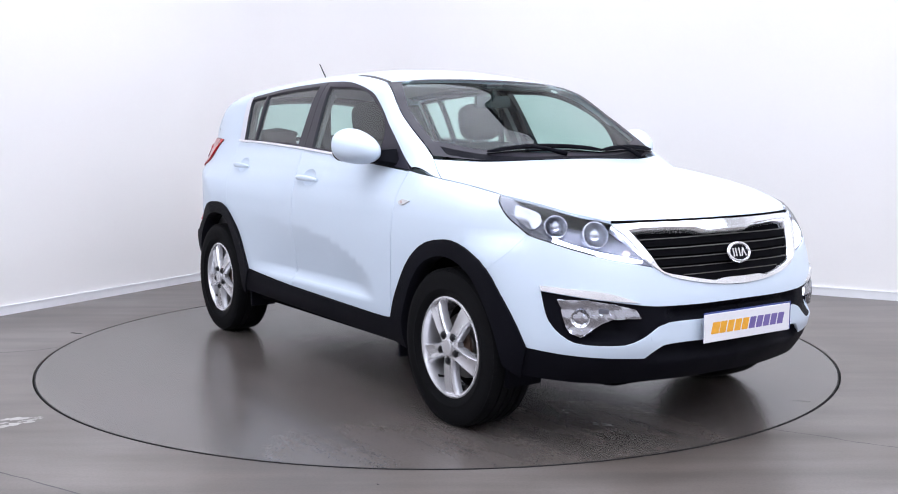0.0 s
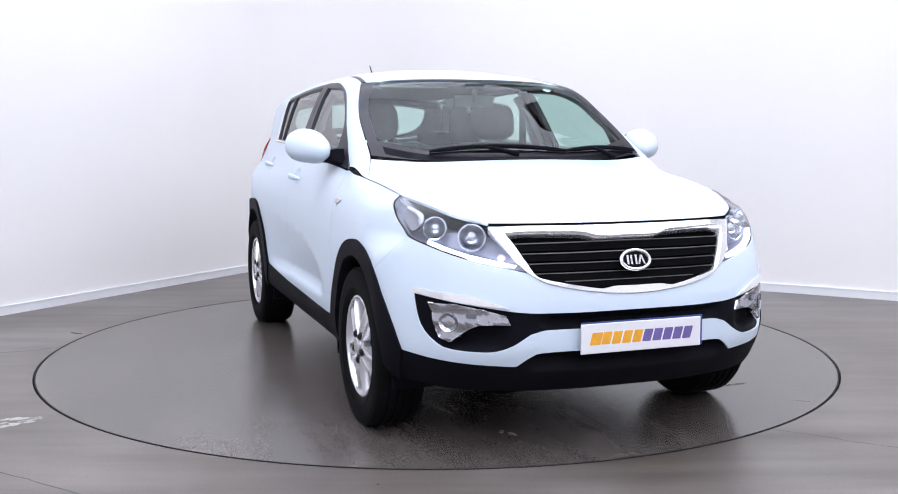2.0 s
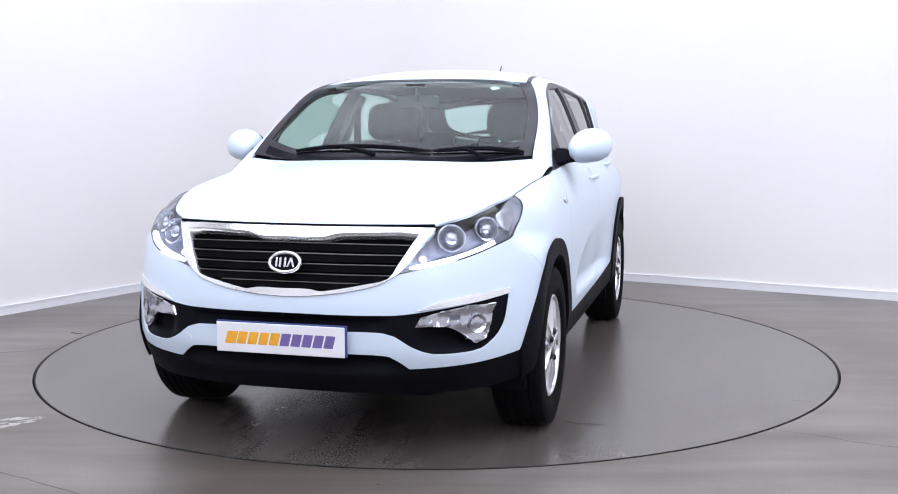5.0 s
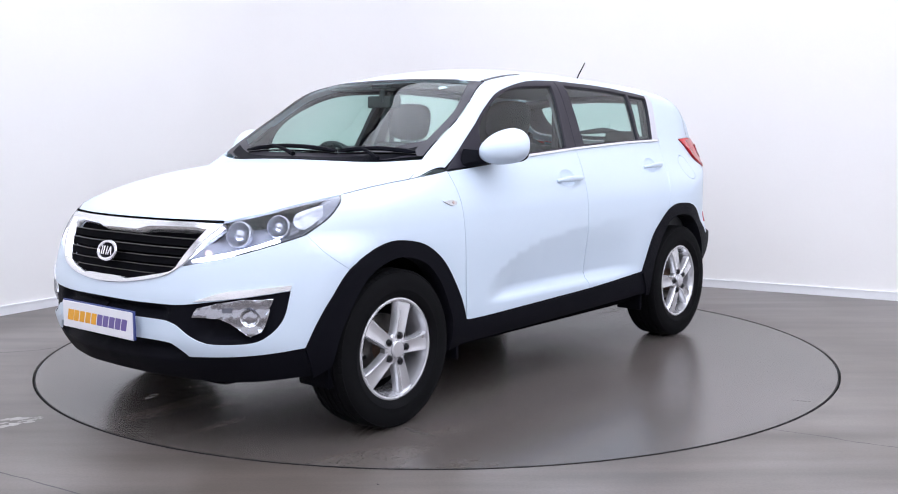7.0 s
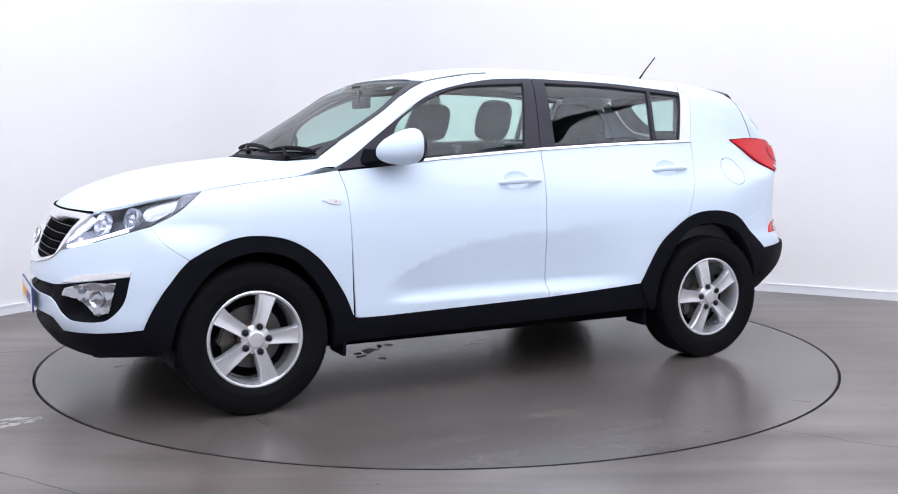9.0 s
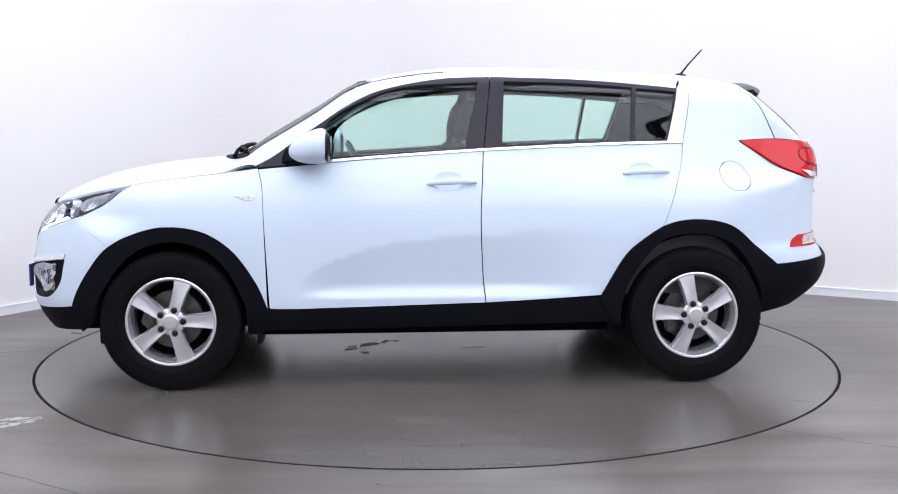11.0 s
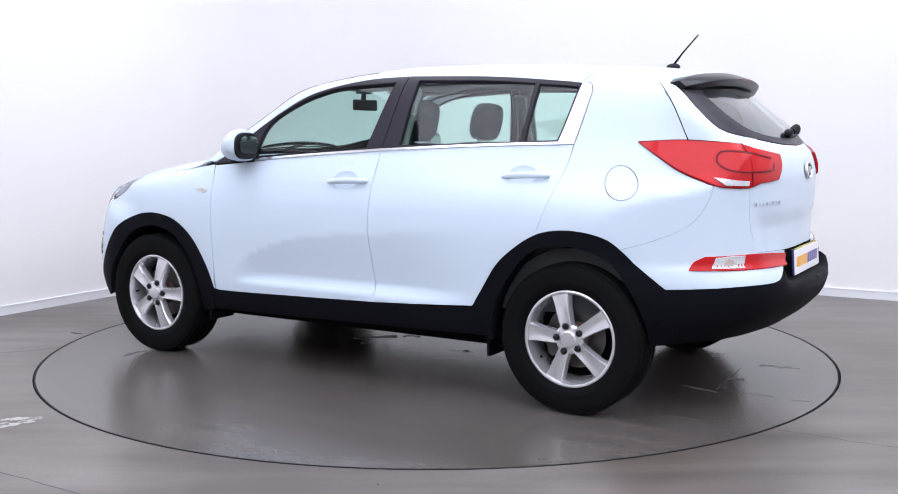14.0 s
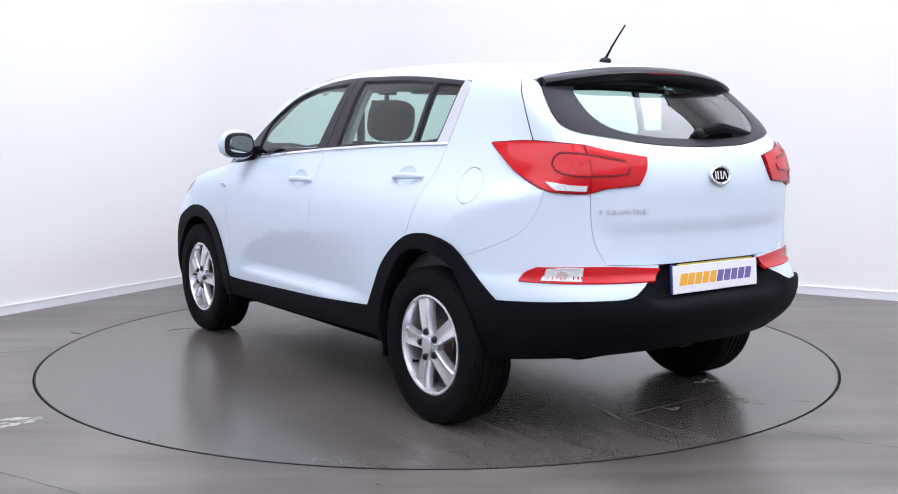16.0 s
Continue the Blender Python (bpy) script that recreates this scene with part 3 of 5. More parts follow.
# flanks
for s in (1, -1):
    fender = panel("front_fender", round_chart, outline([(.888, 1.091, S), *on_belt(HOOD_SIDE[:2]), sh(on_belt(HOOD_SIDE)[2]), *LAMP_LOW[::-1][:2], sh(LAMP_LOW[3]), (1.70, .785), sh(ARCH_F[2]), *ARCH_F[3:],
                   (.846, .40, S), (.858, .845), (.866, 1.0)]), PAINT, car, s, gap=.0009, label="white front wing")
    panel("bonnet_seam", top_chart, strip([(.905, .8095), (1.0, .7985), (1.125, .7905), (1.31, .7755), (1.505, .756)], .0035), DARK, fender, s, lift=.0012, thick=0, gap=0, step=.03)
    ind = panel("side_indicator", round_chart, outline([(.995, .956, S), (.93, .962), (.896, .951), (.905, .936), (.94, .934)], .01), CLEAR_WHITE, fender, s, lift=.006, thick=.008, step=.012, label="small clear side indicator")
    panel("bulb", round_chart, ellipse(.925, .948, .008, .006, 14), AMBER, ind, s, lift=.0085, thick=.004, step=.01, gap=0)

    def dish(cx, cz):
        return lambda q: -.011 * np.clip(1 - ((q[:, 0] - cx) / .075) ** 2 - ((q[:, 1] - cz) / .042) ** 2, 0, 1) ** .6

    door = panel("front_door", round_chart, outline([(.886, 1.088, S), (.556, 1.117), (.2, 1.147), (-.237, 1.176, S), (-.218, .847), (-.228, .6), (-.244, .415, S), (.3, .402), (.78, .392), (.837, .398, S), (.858, .845), (.866, 1.0)]),
                 PAINT, car, s, holes=[ellipse(-.055, 1.028, .075, .042)], step=.028, gap=.0028, label="white front door")
    panel("handle_recess", round_chart, ellipse(-.055, 1.028, .075, .042), PAINT, door, s, shape=dish(-.055, 1.028), thick=0, step=.01, gap=-.003)
    rear_door = panel("rear_door", round_chart, outline([(-.237, 1.176, S), (-.8, 1.201), (-1.290, 1.213, S), (-1.270, 1.12), (-1.216, .987), sh(ARCH_R[2]), ARCH_R[1], ARCH_R[0], (-.835, .447, S), (-.5, .427), (-.244, .415, S), (-.228, .6), (-.218, .847)]),
                      PAINT, car, s, holes=[ellipse(-1.045, 1.072, .072, .040)], step=.028, gap=.0028, label="white rear door")
    panel("handle_recess", round_chart, ellipse(-1.045, 1.072, .072, .040), PAINT, rear_door, s, shape=dish(-1.045, 1.072), thick=0, step=.01, gap=-.003)

    # dark strips added behind the shut lines, in place of the shade in the gaps
    for line in ([(.875, 1.06), (.866, 1.0), (.858, .845), (.840, .41)], [(-.237, 1.165), (-.218, .847), (-.228, .6), (-.243, .43)], [(-1.290, 1.20), (-1.270, 1.12), (-1.216, .987), (-1.150, .81)]):
        panel("door_seal", round_chart, strip(line, .03), DARK, car, s, lift=-.011, thick=0, gap=0, step=.03)

    # window frames and panes
    gl_f = [(.60, 1.142, S), (.555, 1.30), (.395, 1.412), (.164, 1.495), (-.222, 1.522, S), (-.141, 1.190, S)]
    gl_r = [(-.36, 1.528, S), (-.775, 1.515), (-1.025, 1.496, S), (-.999, 1.227, S), (-.336, 1.205, S)]
    gl_q = [(-1.050, 1.493, S), (-1.275, 1.474, S), (-1.183, 1.232, S), (-1.022, 1.228, S)]
    f1 = panel("window_frame", round_chart, outline([sh(WIN_TOP[0]), *WIN_TOP[1:5], (-.288, 1.555, S), (-.237, 1.180, S), (.2, 1.151), (.556, 1.121)]), PILLAR, door, s,
               holes=[outline(gl_f)], lift=.002, thick=.03, label="black window surround")
    f2 = panel("window_frame", round_chart, outline([(-.290, 1.555, S), (-.777, 1.539), sh(WIN_TOP[7]), (-1.19, 1.216, S), (-.8, 1.205), (-.239, 1.180, S)]), PILLAR, rear_door, s,
               holes=[outline(gl_r), outline(gl_q)], lift=.002, thick=.03, label="black window surround")
    for owner, g in ((door, gl_f), (rear_door, gl_r), (rear_door, gl_q)):
        panel("window_pane", round_chart, inset(outline(g), -.004), GLASS, owner, s, lift=-.008, thick=0, step=.06, gap=0, label="green-tinted side window")
    for owner, line in ((door, strip([(.60, 1.120), (.2, 1.1515), (-.237, 1.180)], .011)), (rear_door, strip([(-.237, 1.180), (-.8, 1.2055), (-1.29, 1.2185)], .011))):
        panel("belt_moulding", round_chart, line, CHROME, owner, s, lift=.007, thick=.012, gap=0, step=.03, label="thin bright waist moulding")
    panel("pillar_trim", round_chart, outline([(-1.296, 1.497, S), (-1.36, 1.490), (-1.374, 1.46), (-1.291, 1.216, S), (-1.188, 1.222, S)]), SATIN, rear_door, s, lift=.002, label="satin silver pillar trim")

    quarter = panel("rear_quarter_panel", round_chart, outline([(-1.298, 1.500, S), (-1.362, 1.494), (-1.378, 1.46), (-1.294, 1.214, S), (-1.270, 1.12), (-1.216, .987), sh(ARCH_R[2]), ARCH_R[3], ARCH_R[4], (-1.56, .755, S), (-1.70, .80), (-1.84, .87), (-1.905, .96), (-1.93, 1.04, S),
                    *LAMP_BACK_LOW, (-1.648, 1.223, S), (-1.75, 1.232), (-1.866, 1.233, S), *GATE_SEAM, sh(on_belt([(-1.655, .53)])[0]), *on_belt([(-1.45, .55)]), sh(on_belt([(-1.30, .555)])[0])]),
                    PAINT, car, s, gap=.0009, holes=[ellipse(-1.562, 1.046, .078, .076)] if s == 1 else [], label="white rear quarter panel")
    panel("gate_seam", round_chart, strip([(-1.868, 1.234), *GATE_SEAM, (-1.772, 1.49)], .004), DARK, quarter, s, lift=.0012, thick=0, gap=0, step=.03)
    if s == 1:
        panel("fuel_flap", round_chart, ellipse(-1.562, 1.046, .0775, .0755), PAINT, quarter, s, lift=.0, gap=.003, label="round white fuel flap")

    # black lower cladding
    panel("sill", round_chart, outline([(.846, .398, S), (.3, .400), (-.244, .413), (-.823, .441, S), (-.90, .31, S), (0, .295), (.86, .285, S)]), PLASTIC, car, s, lift=.006, thick=.12, label="black plastic sill")
    panel("wheel_arch_trim", round_chart, outline([(1.79, .415, S), *ARCH_F, (.846, .40, S), (.86, .285, S), (.945, .27, S), (.95, .40), (.974, .468), (1.043, .599), (1.155, .70), (1.334, .735), (1.511, .67), (1.638, .495), (1.69, .33, S), (1.76, .288, S)]),
          PLASTIC, car, s, lift=.011, thick=.085, gap=.001, label="black plastic front wheel arch trim")
    panel("wheel_arch_trim", round_chart, outline([(-.823, .441, S), *ARCH_R, (-1.747, .593, S), (-1.80, .352, S), (-1.70, .34, S), (-1.684, .416), (-1.62, .562), (-1.507, .706), (-1.316, .761), (-1.129, .721), (-.978, .534), (-.935, .40), (-.93, .30, S), (-.90, .30, S)]),
          PLASTIC, car, s, lift=.016, thick=.09, gap=.0002, label="black plastic rear wheel arch trim")

# front bumper
bumper = panel("front_bumper", round_chart, outline([sh(LAMP_LOW[3]), *LAMP_LOW[2::-1], (2.262, .736, S), (2.334, .697), (2.464, .669), (2.59, .654), (UN, .650, S), (UN, .589, S), *BAND_TOP[::-1][:3], sh(BAND_TOP[0]),
                *BAND_LOW[::-1], (UN, .525, S), (UN, .441, S), *LIP, sh(CHIN[0]), *CHIN[1:3], sh(CHIN[3]), ARCH_F[0], ARCH_F[1], sh(ARCH_F[2]), (1.70, .785)]), PAINT, car, 0, gap=.0008, label="white front bumper")
panel("lower_grille", round_chart, outline([(UN, .589, S), *BAND_TOP[::-1][:3], sh(BAND_TOP[0]), *BAND_LOW[::-1], (UN, .525, S)]), PLASTIC, bumper, 0, lift=-.006, thick=0, gap=-.004,
      shape=lambda q: -.035 * smooth_step(2.29, 2.36, q[:, 0]) * smooth_step(.586, .575, q[:, 1]) * smooth_step(.527, .536, q[:, 1])
      - .045 * smooth_step(1.90, 1.99, q[:, 0]) * smooth_step(2.22, 2.12, q[:, 0]) * smooth_step(.445, .475, q[:, 1]) * smooth_step(.60, .57, q[:, 1]), step=.018, label="black plastic fog lamp surround and upper intake")
valance = panel("front_valance", round_chart, outline([sh(CHIN[3]), *CHIN[2:0:-1], sh(CHIN[0]), *LIP[::-1], (UN, .441, S), (UN, .272, S), (2.2, .265), (2.033, .268), (1.85, .283), (1.76, .292, S)]), PLASTIC, bumper, 0, lift=-.002, thick=.05,
      shape=lambda q: -.05 * smooth_step(2.235, 2.30, q[:, 0]) * smooth_step(.375, .395, q[:, 1]), step=.022, label="black plastic front valance")
for s in (1, -1):
    panel("chrome_strip", round_chart, outline([(1.835, .668, S), (2.068, .646), (2.20, .603, S), (2.071, .617), (1.842, .648, S)], .02), CHROME, bumper, s, lift=.006, thick=.01, gap=0, step=.02, label="chrome strip above the fog lamp")
    fog = panel("fog_lamp", round_chart, outline([(1.905, .612, S), (2.015, .612), (2.122, .592), (2.185, .575, S), (2.203, .543, S), (2.098, .541), (2.046, .515), (1.986, .470, S), (1.94, .50)], .015), LENS, bumper, s, lift=.002, thick=0, gap=0, step=.02, label="clear fog lamp lens")
    panel("reflector", round_chart, outline([(1.905, .612, S), (2.015, .612), (2.122, .592), (2.185, .575, S), (2.203, .543, S), (2.098, .541), (2.046, .515), (1.986, .470, S), (1.94, .50)], .015), BRIGHT, fog, s, lift=-.004, thick=.02, gap=-.002, step=.012,
          shape=lambda q: .0035 * np.sin(q[:, 0] * 330 + 3 * np.sin(q[:, 1] * 45)) + .003 * np.sin(q[:, 1] * 95), label="bright faceted reflector")
    panel("bulb_glass", round_chart, ellipse(1.985, .545, .034, .036, 20), BRIGHT, fog, s, lift=.0, thick=.0, gap=0, step=.008, shape=lambda q: -.014 + .02 * (((q[:, 0] - 1.985) / .034) ** 2 + ((q[:, 1] - .545) / .036) ** 2))
    panel("bar", round_chart, strip([(2.05, .575), (2.085, .572)], .018), LAMP_BASE, fog, s, lift=.0, thick=.004, gap=0, step=.01)

    # headlamps
    lamp_loop = outline([sh(on_belt(HOOD_SIDE)[2]), *on_belt(HOOD_LAMP[:2]), sh(on_belt(HOOD_LAMP)[2]), (2.185, .83), (2.262, .740, S), *LAMP_LOW], .025)
    lamp = panel("headlamp", round_chart, lamp_loop, LENS, car, s, lift=.0, thick=0, gap=.002, step=.03, label="clear headlamp with twin round lamps and a lit light strip")
    panel("housing", round_chart, lamp_loop, LAMP_BASE, lamp, s, lift=-.004, thick=.03, gap=.0015, step=.02,
          shape=lambda q: -.07 * smooth_step(1.64, 1.80, q[:, 0]) * smooth_step(2.24, 2.12, q[:, 0]) * smooth_step(0, .035, q[:, 1] - np.interp(q[:, 0], [1.612, 1.665, 1.772, 1.915, 2.04, 2.166, 2.262], [.967, .92, .86, .819, .784, .757, .74])), label="grey lamp housing")
    panel("light_strip", round_chart, strip([(2.245, .751), (2.166, .770), (2.04, .797), (1.93, .828), (1.875, .846)], .013, .02), LED, lamp, s, lift=-.006, thick=.02, gap=0, step=.015, label="lit white daytime light strip")
    panel("lamp_rim", round_chart, strip([*LAMP_LOW[1:], on_belt(HOOD_SIDE)[2]], .012, .02), GLOSS_BLACK, lamp, s, lift=-.002, thick=.01, gap=0, step=.02)
    panel("reflector", round_chart, outline([(1.60, .998, S), (1.74, .972), (1.81, .950), (1.815, .905), (1.77, .885), (1.675, .94)], .02), PROJECTOR, lamp, s, lift=-.016, thick=.01, gap=0, step=.02, label="bright tapering reflector")
    panel("turn_bulb", round_chart, ellipse(2.165, .800, .016, .014, 14), AMBER, lamp, s, lift=-.03, thick=.01, gap=0, step=.012)
    for cu, cz, r in ((1.878, .908, .043), (2.04, .880, .050)):
        c0 = round_chart([(cu, cz)])[0]
        n0 = normals(c0[None])[0] * .6 + np.array([.55, .12, 0])
        n0 /= np.linalg.norm(n0)
        m = look(Vector((0, 0, 0)), Vector(-n0)).to_3x3().to_4x4()
        bm = bmesh.new()
        rings = [(r * 1.12, -.01), (r * 1.1, .012), (r, .014), (r * .9, .0), (r * .62, -.02), (r * .6, -.004), (r * .42, .012), (r * .2, .018), (.001, .02)]
        prev = None
        for rr, zz in rings:
            cur = [bm.verts.new(m @ Vector((rr * math.cos(w * math.pi / 14), rr * math.sin(w * math.pi / 14), zz)) + Vector(c0 - normals(c0[None])[0] * .035)) for w in range(28)]
            if prev:
                for i in range(28):
                    bm.faces.new((prev[i], prev[(i + 1) % 28], cur[(i + 1) % 28], cur[i]))
            prev = cur
        if s == -1:
            for v in bm.verts:
                v.co.y *= -1
            bmesh.ops.reverse_faces(bm, faces=bm.faces)
        part("projector", bm, PROJECTOR, lamp, "round bright projector lamp")

# grille
GR_IN = [(2.168, .878, S), (2.247, .884), (2.484, .880), (2.556, .866), (UN, .866, S), (UN, .681, S), (2.589, .681), (2.545, .673), (2.506, .678), (2.399, .697), (2.298, .721), (2.258, .772), (2.205, .840)]
GR_OUT = [(2.10, .899, S), (2.25, .906), (2.45, .907), (UN, .907, S), (UN, .650, S), (2.59, .654), (2.464, .669), (2.334, .697), (2.264, .735), (2.224, .771), (2.165, .845)]
grille = panel("grille", round_chart, outline(GR_IN, .02), DARK, car, 0, lift=-.05, thick=0, gap=-.01, label="black slatted radiator grille in a chrome surround")
band = outline([*GR_OUT[:4], (UN, .866, S), *GR_IN[3::-1][:3], GR_IN[0], *GR_IN[:4:-1], *GR_OUT[4:]], .02)
panel("surround", round_chart, band, CHROME, grille, 0, lift=.006, thick=.05, gap=.001, step=.016, label="satin chrome grille surround")
for k, z0 in enumerate((.845, .805, .765, .727, .695)):
    left = float(np.interp(z0, [.68, .697, .721, .772, .840, .878], [2.50, 2.399, 2.298, 2.258, 2.205, 2.168]))
    sag = lambda u: z0 - .008 * ((u - 2.69) / .5) ** 2
    us = np.linspace(left - .006, UN, 12)
    line = strip([(u, sag(u) + .0) for u in us], .030 if k < 4 else .02, .04)
    line[np.abs(line[:, 0] - UN) < .003, 0] = UN
    panel("slat", round_chart, line, DARK, grille, 0, lift=-.026, thick=.02, gap=0, step=.03)
    line = strip([(u, sag(u) + .014) for u in us], .0035, .04)
    line[np.abs(line[:, 0] - UN) < .003, 0] = UN
    panel("slat_edge", round_chart, line, STEEL, grille, 0, lift=-.0225, thick=.004, gap=0, step=.03, label="thin bright slat edge")


# a raised dark strip stands in for the shaded gap under the bonnet edge
gap_line = strip([(u, .9085) for u in np.linspace(2.10, UN, 10)], .007, .04)
gap_line[np.abs(gap_line[:, 0] - UN) < .003, 0] = UN
panel("bonnet_gap", round_chart, gap_line, DARK, grille, 0, lift=.0075, thick=.006, gap=0, step=.03)
panel("tow_eye_cover", round_chart, ellipse(2.268, .462, .024, .017, 20), PAINT, bumper, -1, lift=.002, thick=.003, gap=0, step=.012, label="small round tow eye cover")


def oval_badge(parent, m, rx, rz, label):
    """An oval badge: a bright rim round a black field with plain bright strokes."""
    b = part("badge", torus_like(rx, rz, .007, m), CHROME, parent, label)
    bm = bmesh.new()
    w = [bm.verts.new(m @ Vector((rx * math.cos(a * math.pi / 20), rz * math.sin(a * math.pi / 20), -.002))) for a in range(40)]
    bm.faces.new(w)
    part("badge_field", bm, PLASTIC, b, "black badge field", smooth=False)
    bm = bmesh.new()
    for x0, lean in ((-.55, 0), (-.30, .0), (0.02, 0), (.30, .10), (.50, -.10)):
        slab(bm, m, x0 * rx, 0, .13 * rx, .95 * rz, .003, lean * rx)
    part("badge_stroke", bm, CHROME, b, smooth=False)
    return b


def torus_like(rx, rz, r, m, n=40, k=8):
    bm = bmesh.new()
    rows = []
    for i in range(n):
        a = 2 * math.pi * i / n
        rows.append([bm.verts.new(m @ Vector(((rx + r * math.cos(w * 2 * math.pi / k)) * math.cos(a), (rz + r * math.cos(w * 2 * math.pi / k)) * math.sin(a), r * math.sin(w * 2 * math.pi / k)))) for w in range(k)])
    for i in range(n):
        for j in range(k):
            bm.faces.new((rows[i][j], rows[(i + 1) % n][j], rows[(i + 1) % n][(j + 1) % k], rows[i][(j + 1) % k]))
    bmesh.ops.recalc_face_normals(bm, faces=bm.faces)
    return bm


def slab(bm, m, cx, cy, w, h, t, lean=0.0):
    """A thin raised block with a slant, on the plane of m."""
    c = [(-w / 2 - lean, -h / 2), (w / 2 - lean, -h / 2), (w / 2 + lean, h / 2), (-w / 2 + lean, h / 2)]
    lo = [bm.verts.new(m @ Vector((cx + x, cy + y, 0))) for x, y in c]
    hi = [bm.verts.new(m @ Vector((cx + x, cy + y, t))) for x, y in c]
    bm.faces.new(hi)
    bm.faces.new(lo[::-1])
    for i in range(4):
        bm.faces.new((lo[i], lo[(i + 1) % 4], hi[(i + 1) % 4], hi[i]))


def facing(x, y, z, ax, tilt=0.0):
    """A plane at a place that faces forward (ax 1) or back (-1): its own x runs to the viewer's right."""
    if ax > 0:
        base = Matrix(((0, 0, 1, x), (1, 0, 0, y), (0, 1, 0, z), (0, 0, 0, 1)))
    else:
        base = Matrix(((0, 0, -1, x), (-1, 0, 0, y), (0, 1, 0, z), (0, 0, 0, 1)))
    return base @ pose(0, 0, 0, tilt)


def number_plate(m, rear):
    bm = bmesh.new()
    slab(bm, m, 0, 0, .525, .115, .008)
    bmesh.ops.bevel(bm, geom=bm.edges[:], offset=.002, segments=1, affect="EDGES")
    p = part("number_plate", bm, PLATE, car, "white show plate with orange and violet bars", smooth=False)
    m2 = m @ pose(0, 0, .008)
    # bars in two colours stand for a dealer's mark
    for i in range(10):
        bm = bmesh.new()
        x0 = -.2 + i * .0445
        w = .034 if i not in (0,) else .042
        slab(bm, m2, x0, 0, w, .046, .0008, .006)
        slab(bm, m2, x0 + .003, -.0015, w, .046, .0005, .006)
        part("bar", bm, ORANGE if i < 5 else VIOLET, p, smooth=False)
    if rear:
        bm = bmesh.new()
        slab(bm, m, 0, .060, .46, .008, .006)
        part("edge", bm, PLATE_YELLOW, p, "yellow plate edge", smooth=False)
    bm = bmesh.new()
    slab(bm, m @ pose(0, 0, -.002), (.005 if not rear else -.258), .004, (.53 if not rear else .022), .118, .008)
    part("backing", bm, PLATE_BLUE, p, "dark blue plate backing", smooth=False)
    return p


oval_badge(grille, facing(2.142, 0, .776, 1, -18), .062, .038, "oval chrome and black maker's badge")
number_plate(facing(2.196, 0, .490, 1, 0), False)

# tail
gate = panel("tailgate", round_chart, outline([(UT, .735, S), (-2.386, .733), (-2.163, .741, S), (-2.118, .82), (-2.102, .888), (-2.094, 1.03), (-2.078, 1.209, S), (-1.95, 1.228), (-1.868, 1.234, S), *GATE_SEAM, (-1.775, 1.50, S), (-1.86, 1.475), (-1.884, 1.45, S), *GLASS_LOW, (UT, 1.205, S)]),
             PAINT, car, 0, shape=lambda q: -.012 * smooth_step(.90, .86, q[:, 1]) * smooth_step(-2.12, -2.2, q[:, 0]), step=.03, label="white tailgate")
rear_glass = panel("rear_window", round_chart, outline([(-1.884, 1.455, S), *GLASS_LOW, (UT, 1.205, S), (UT, 1.475, S), (-2.35, 1.47), (-2.05, 1.46)]), REAR_GLASS, gate, 0, lift=.001, thick=0, gap=0, step=.05, label="dark tinted rear window")
panel("window_border", round_chart, outline([(-1.884, 1.455, S), *GLASS_LOW, (UT, 1.205, S), (UT, 1.235, S), (-2.40, 1.245), (-2.22, 1.275), (-2.12, 1.33), (-2.04, 1.43, S), (-2.05, 1.455, S)], .025), PILLAR, rear_glass, 0, lift=.0025, thick=0, gap=0, label="black printed border")
rear_bumper = panel("rear_bumper", round_chart, outline([(-1.56, .755, S), ARCH_R[5], (-1.747, .593, S), (-1.9, .60), (-2.035, .608), (-2.217, .611), (-2.275, .627), (-2.319, .667), (-2.386, .716, S), (-2.386, .733, S), (-2.163, .741, S), (-2.118, .82), (-2.102, .888), (-2.094, 1.028, S), (-1.93, 1.038, S), (-1.905, .96), (-1.84, .87), (-1.70, .80)]),
                    PAINT, car, 1, gap=.0006, label="white rear bumper corner")
panel("rear_bumper", round_chart, outline([(-1.56, .755, S), ARCH_R[5], (-1.747, .593, S), (-1.9, .60), (-2.035, .608), (-2.217, .611), (-2.275, .627), (-2.319, .667), (-2.386, .716, S), (-2.386, .733, S), (-2.163, .741, S), (-2.118, .82), (-2.102, .888), (-2.094, 1.028, S), (-1.93, 1.038, S), (-1.905, .96), (-1.84, .87), (-1.70, .80)]),
      PAINT, car, -1, gap=.0006, label="white rear bumper corner")
lower_rear = panel("rear_valance", round_chart, outline([(-1.747, .593, S), (-1.9, .60), (-2.035, .608), (-2.217, .611), (-2.275, .627), (-2.319, .667), (-2.386, .716, S), (-2.487, .730), (UT, .731, S), (UT, .385, S), (-2.162, .375), (-1.917, .365), (-1.80, .352, S)]),
                   PLASTIC, car, 0, gap=.0002, lift=.016, thick=.08, step=.028, shape=lambda q: -.062 * smooth_step(-2.27, -2.40, q[:, 0]) * smooth_step(.575, .615, q[:, 1]), label="black plastic lower rear bumper")
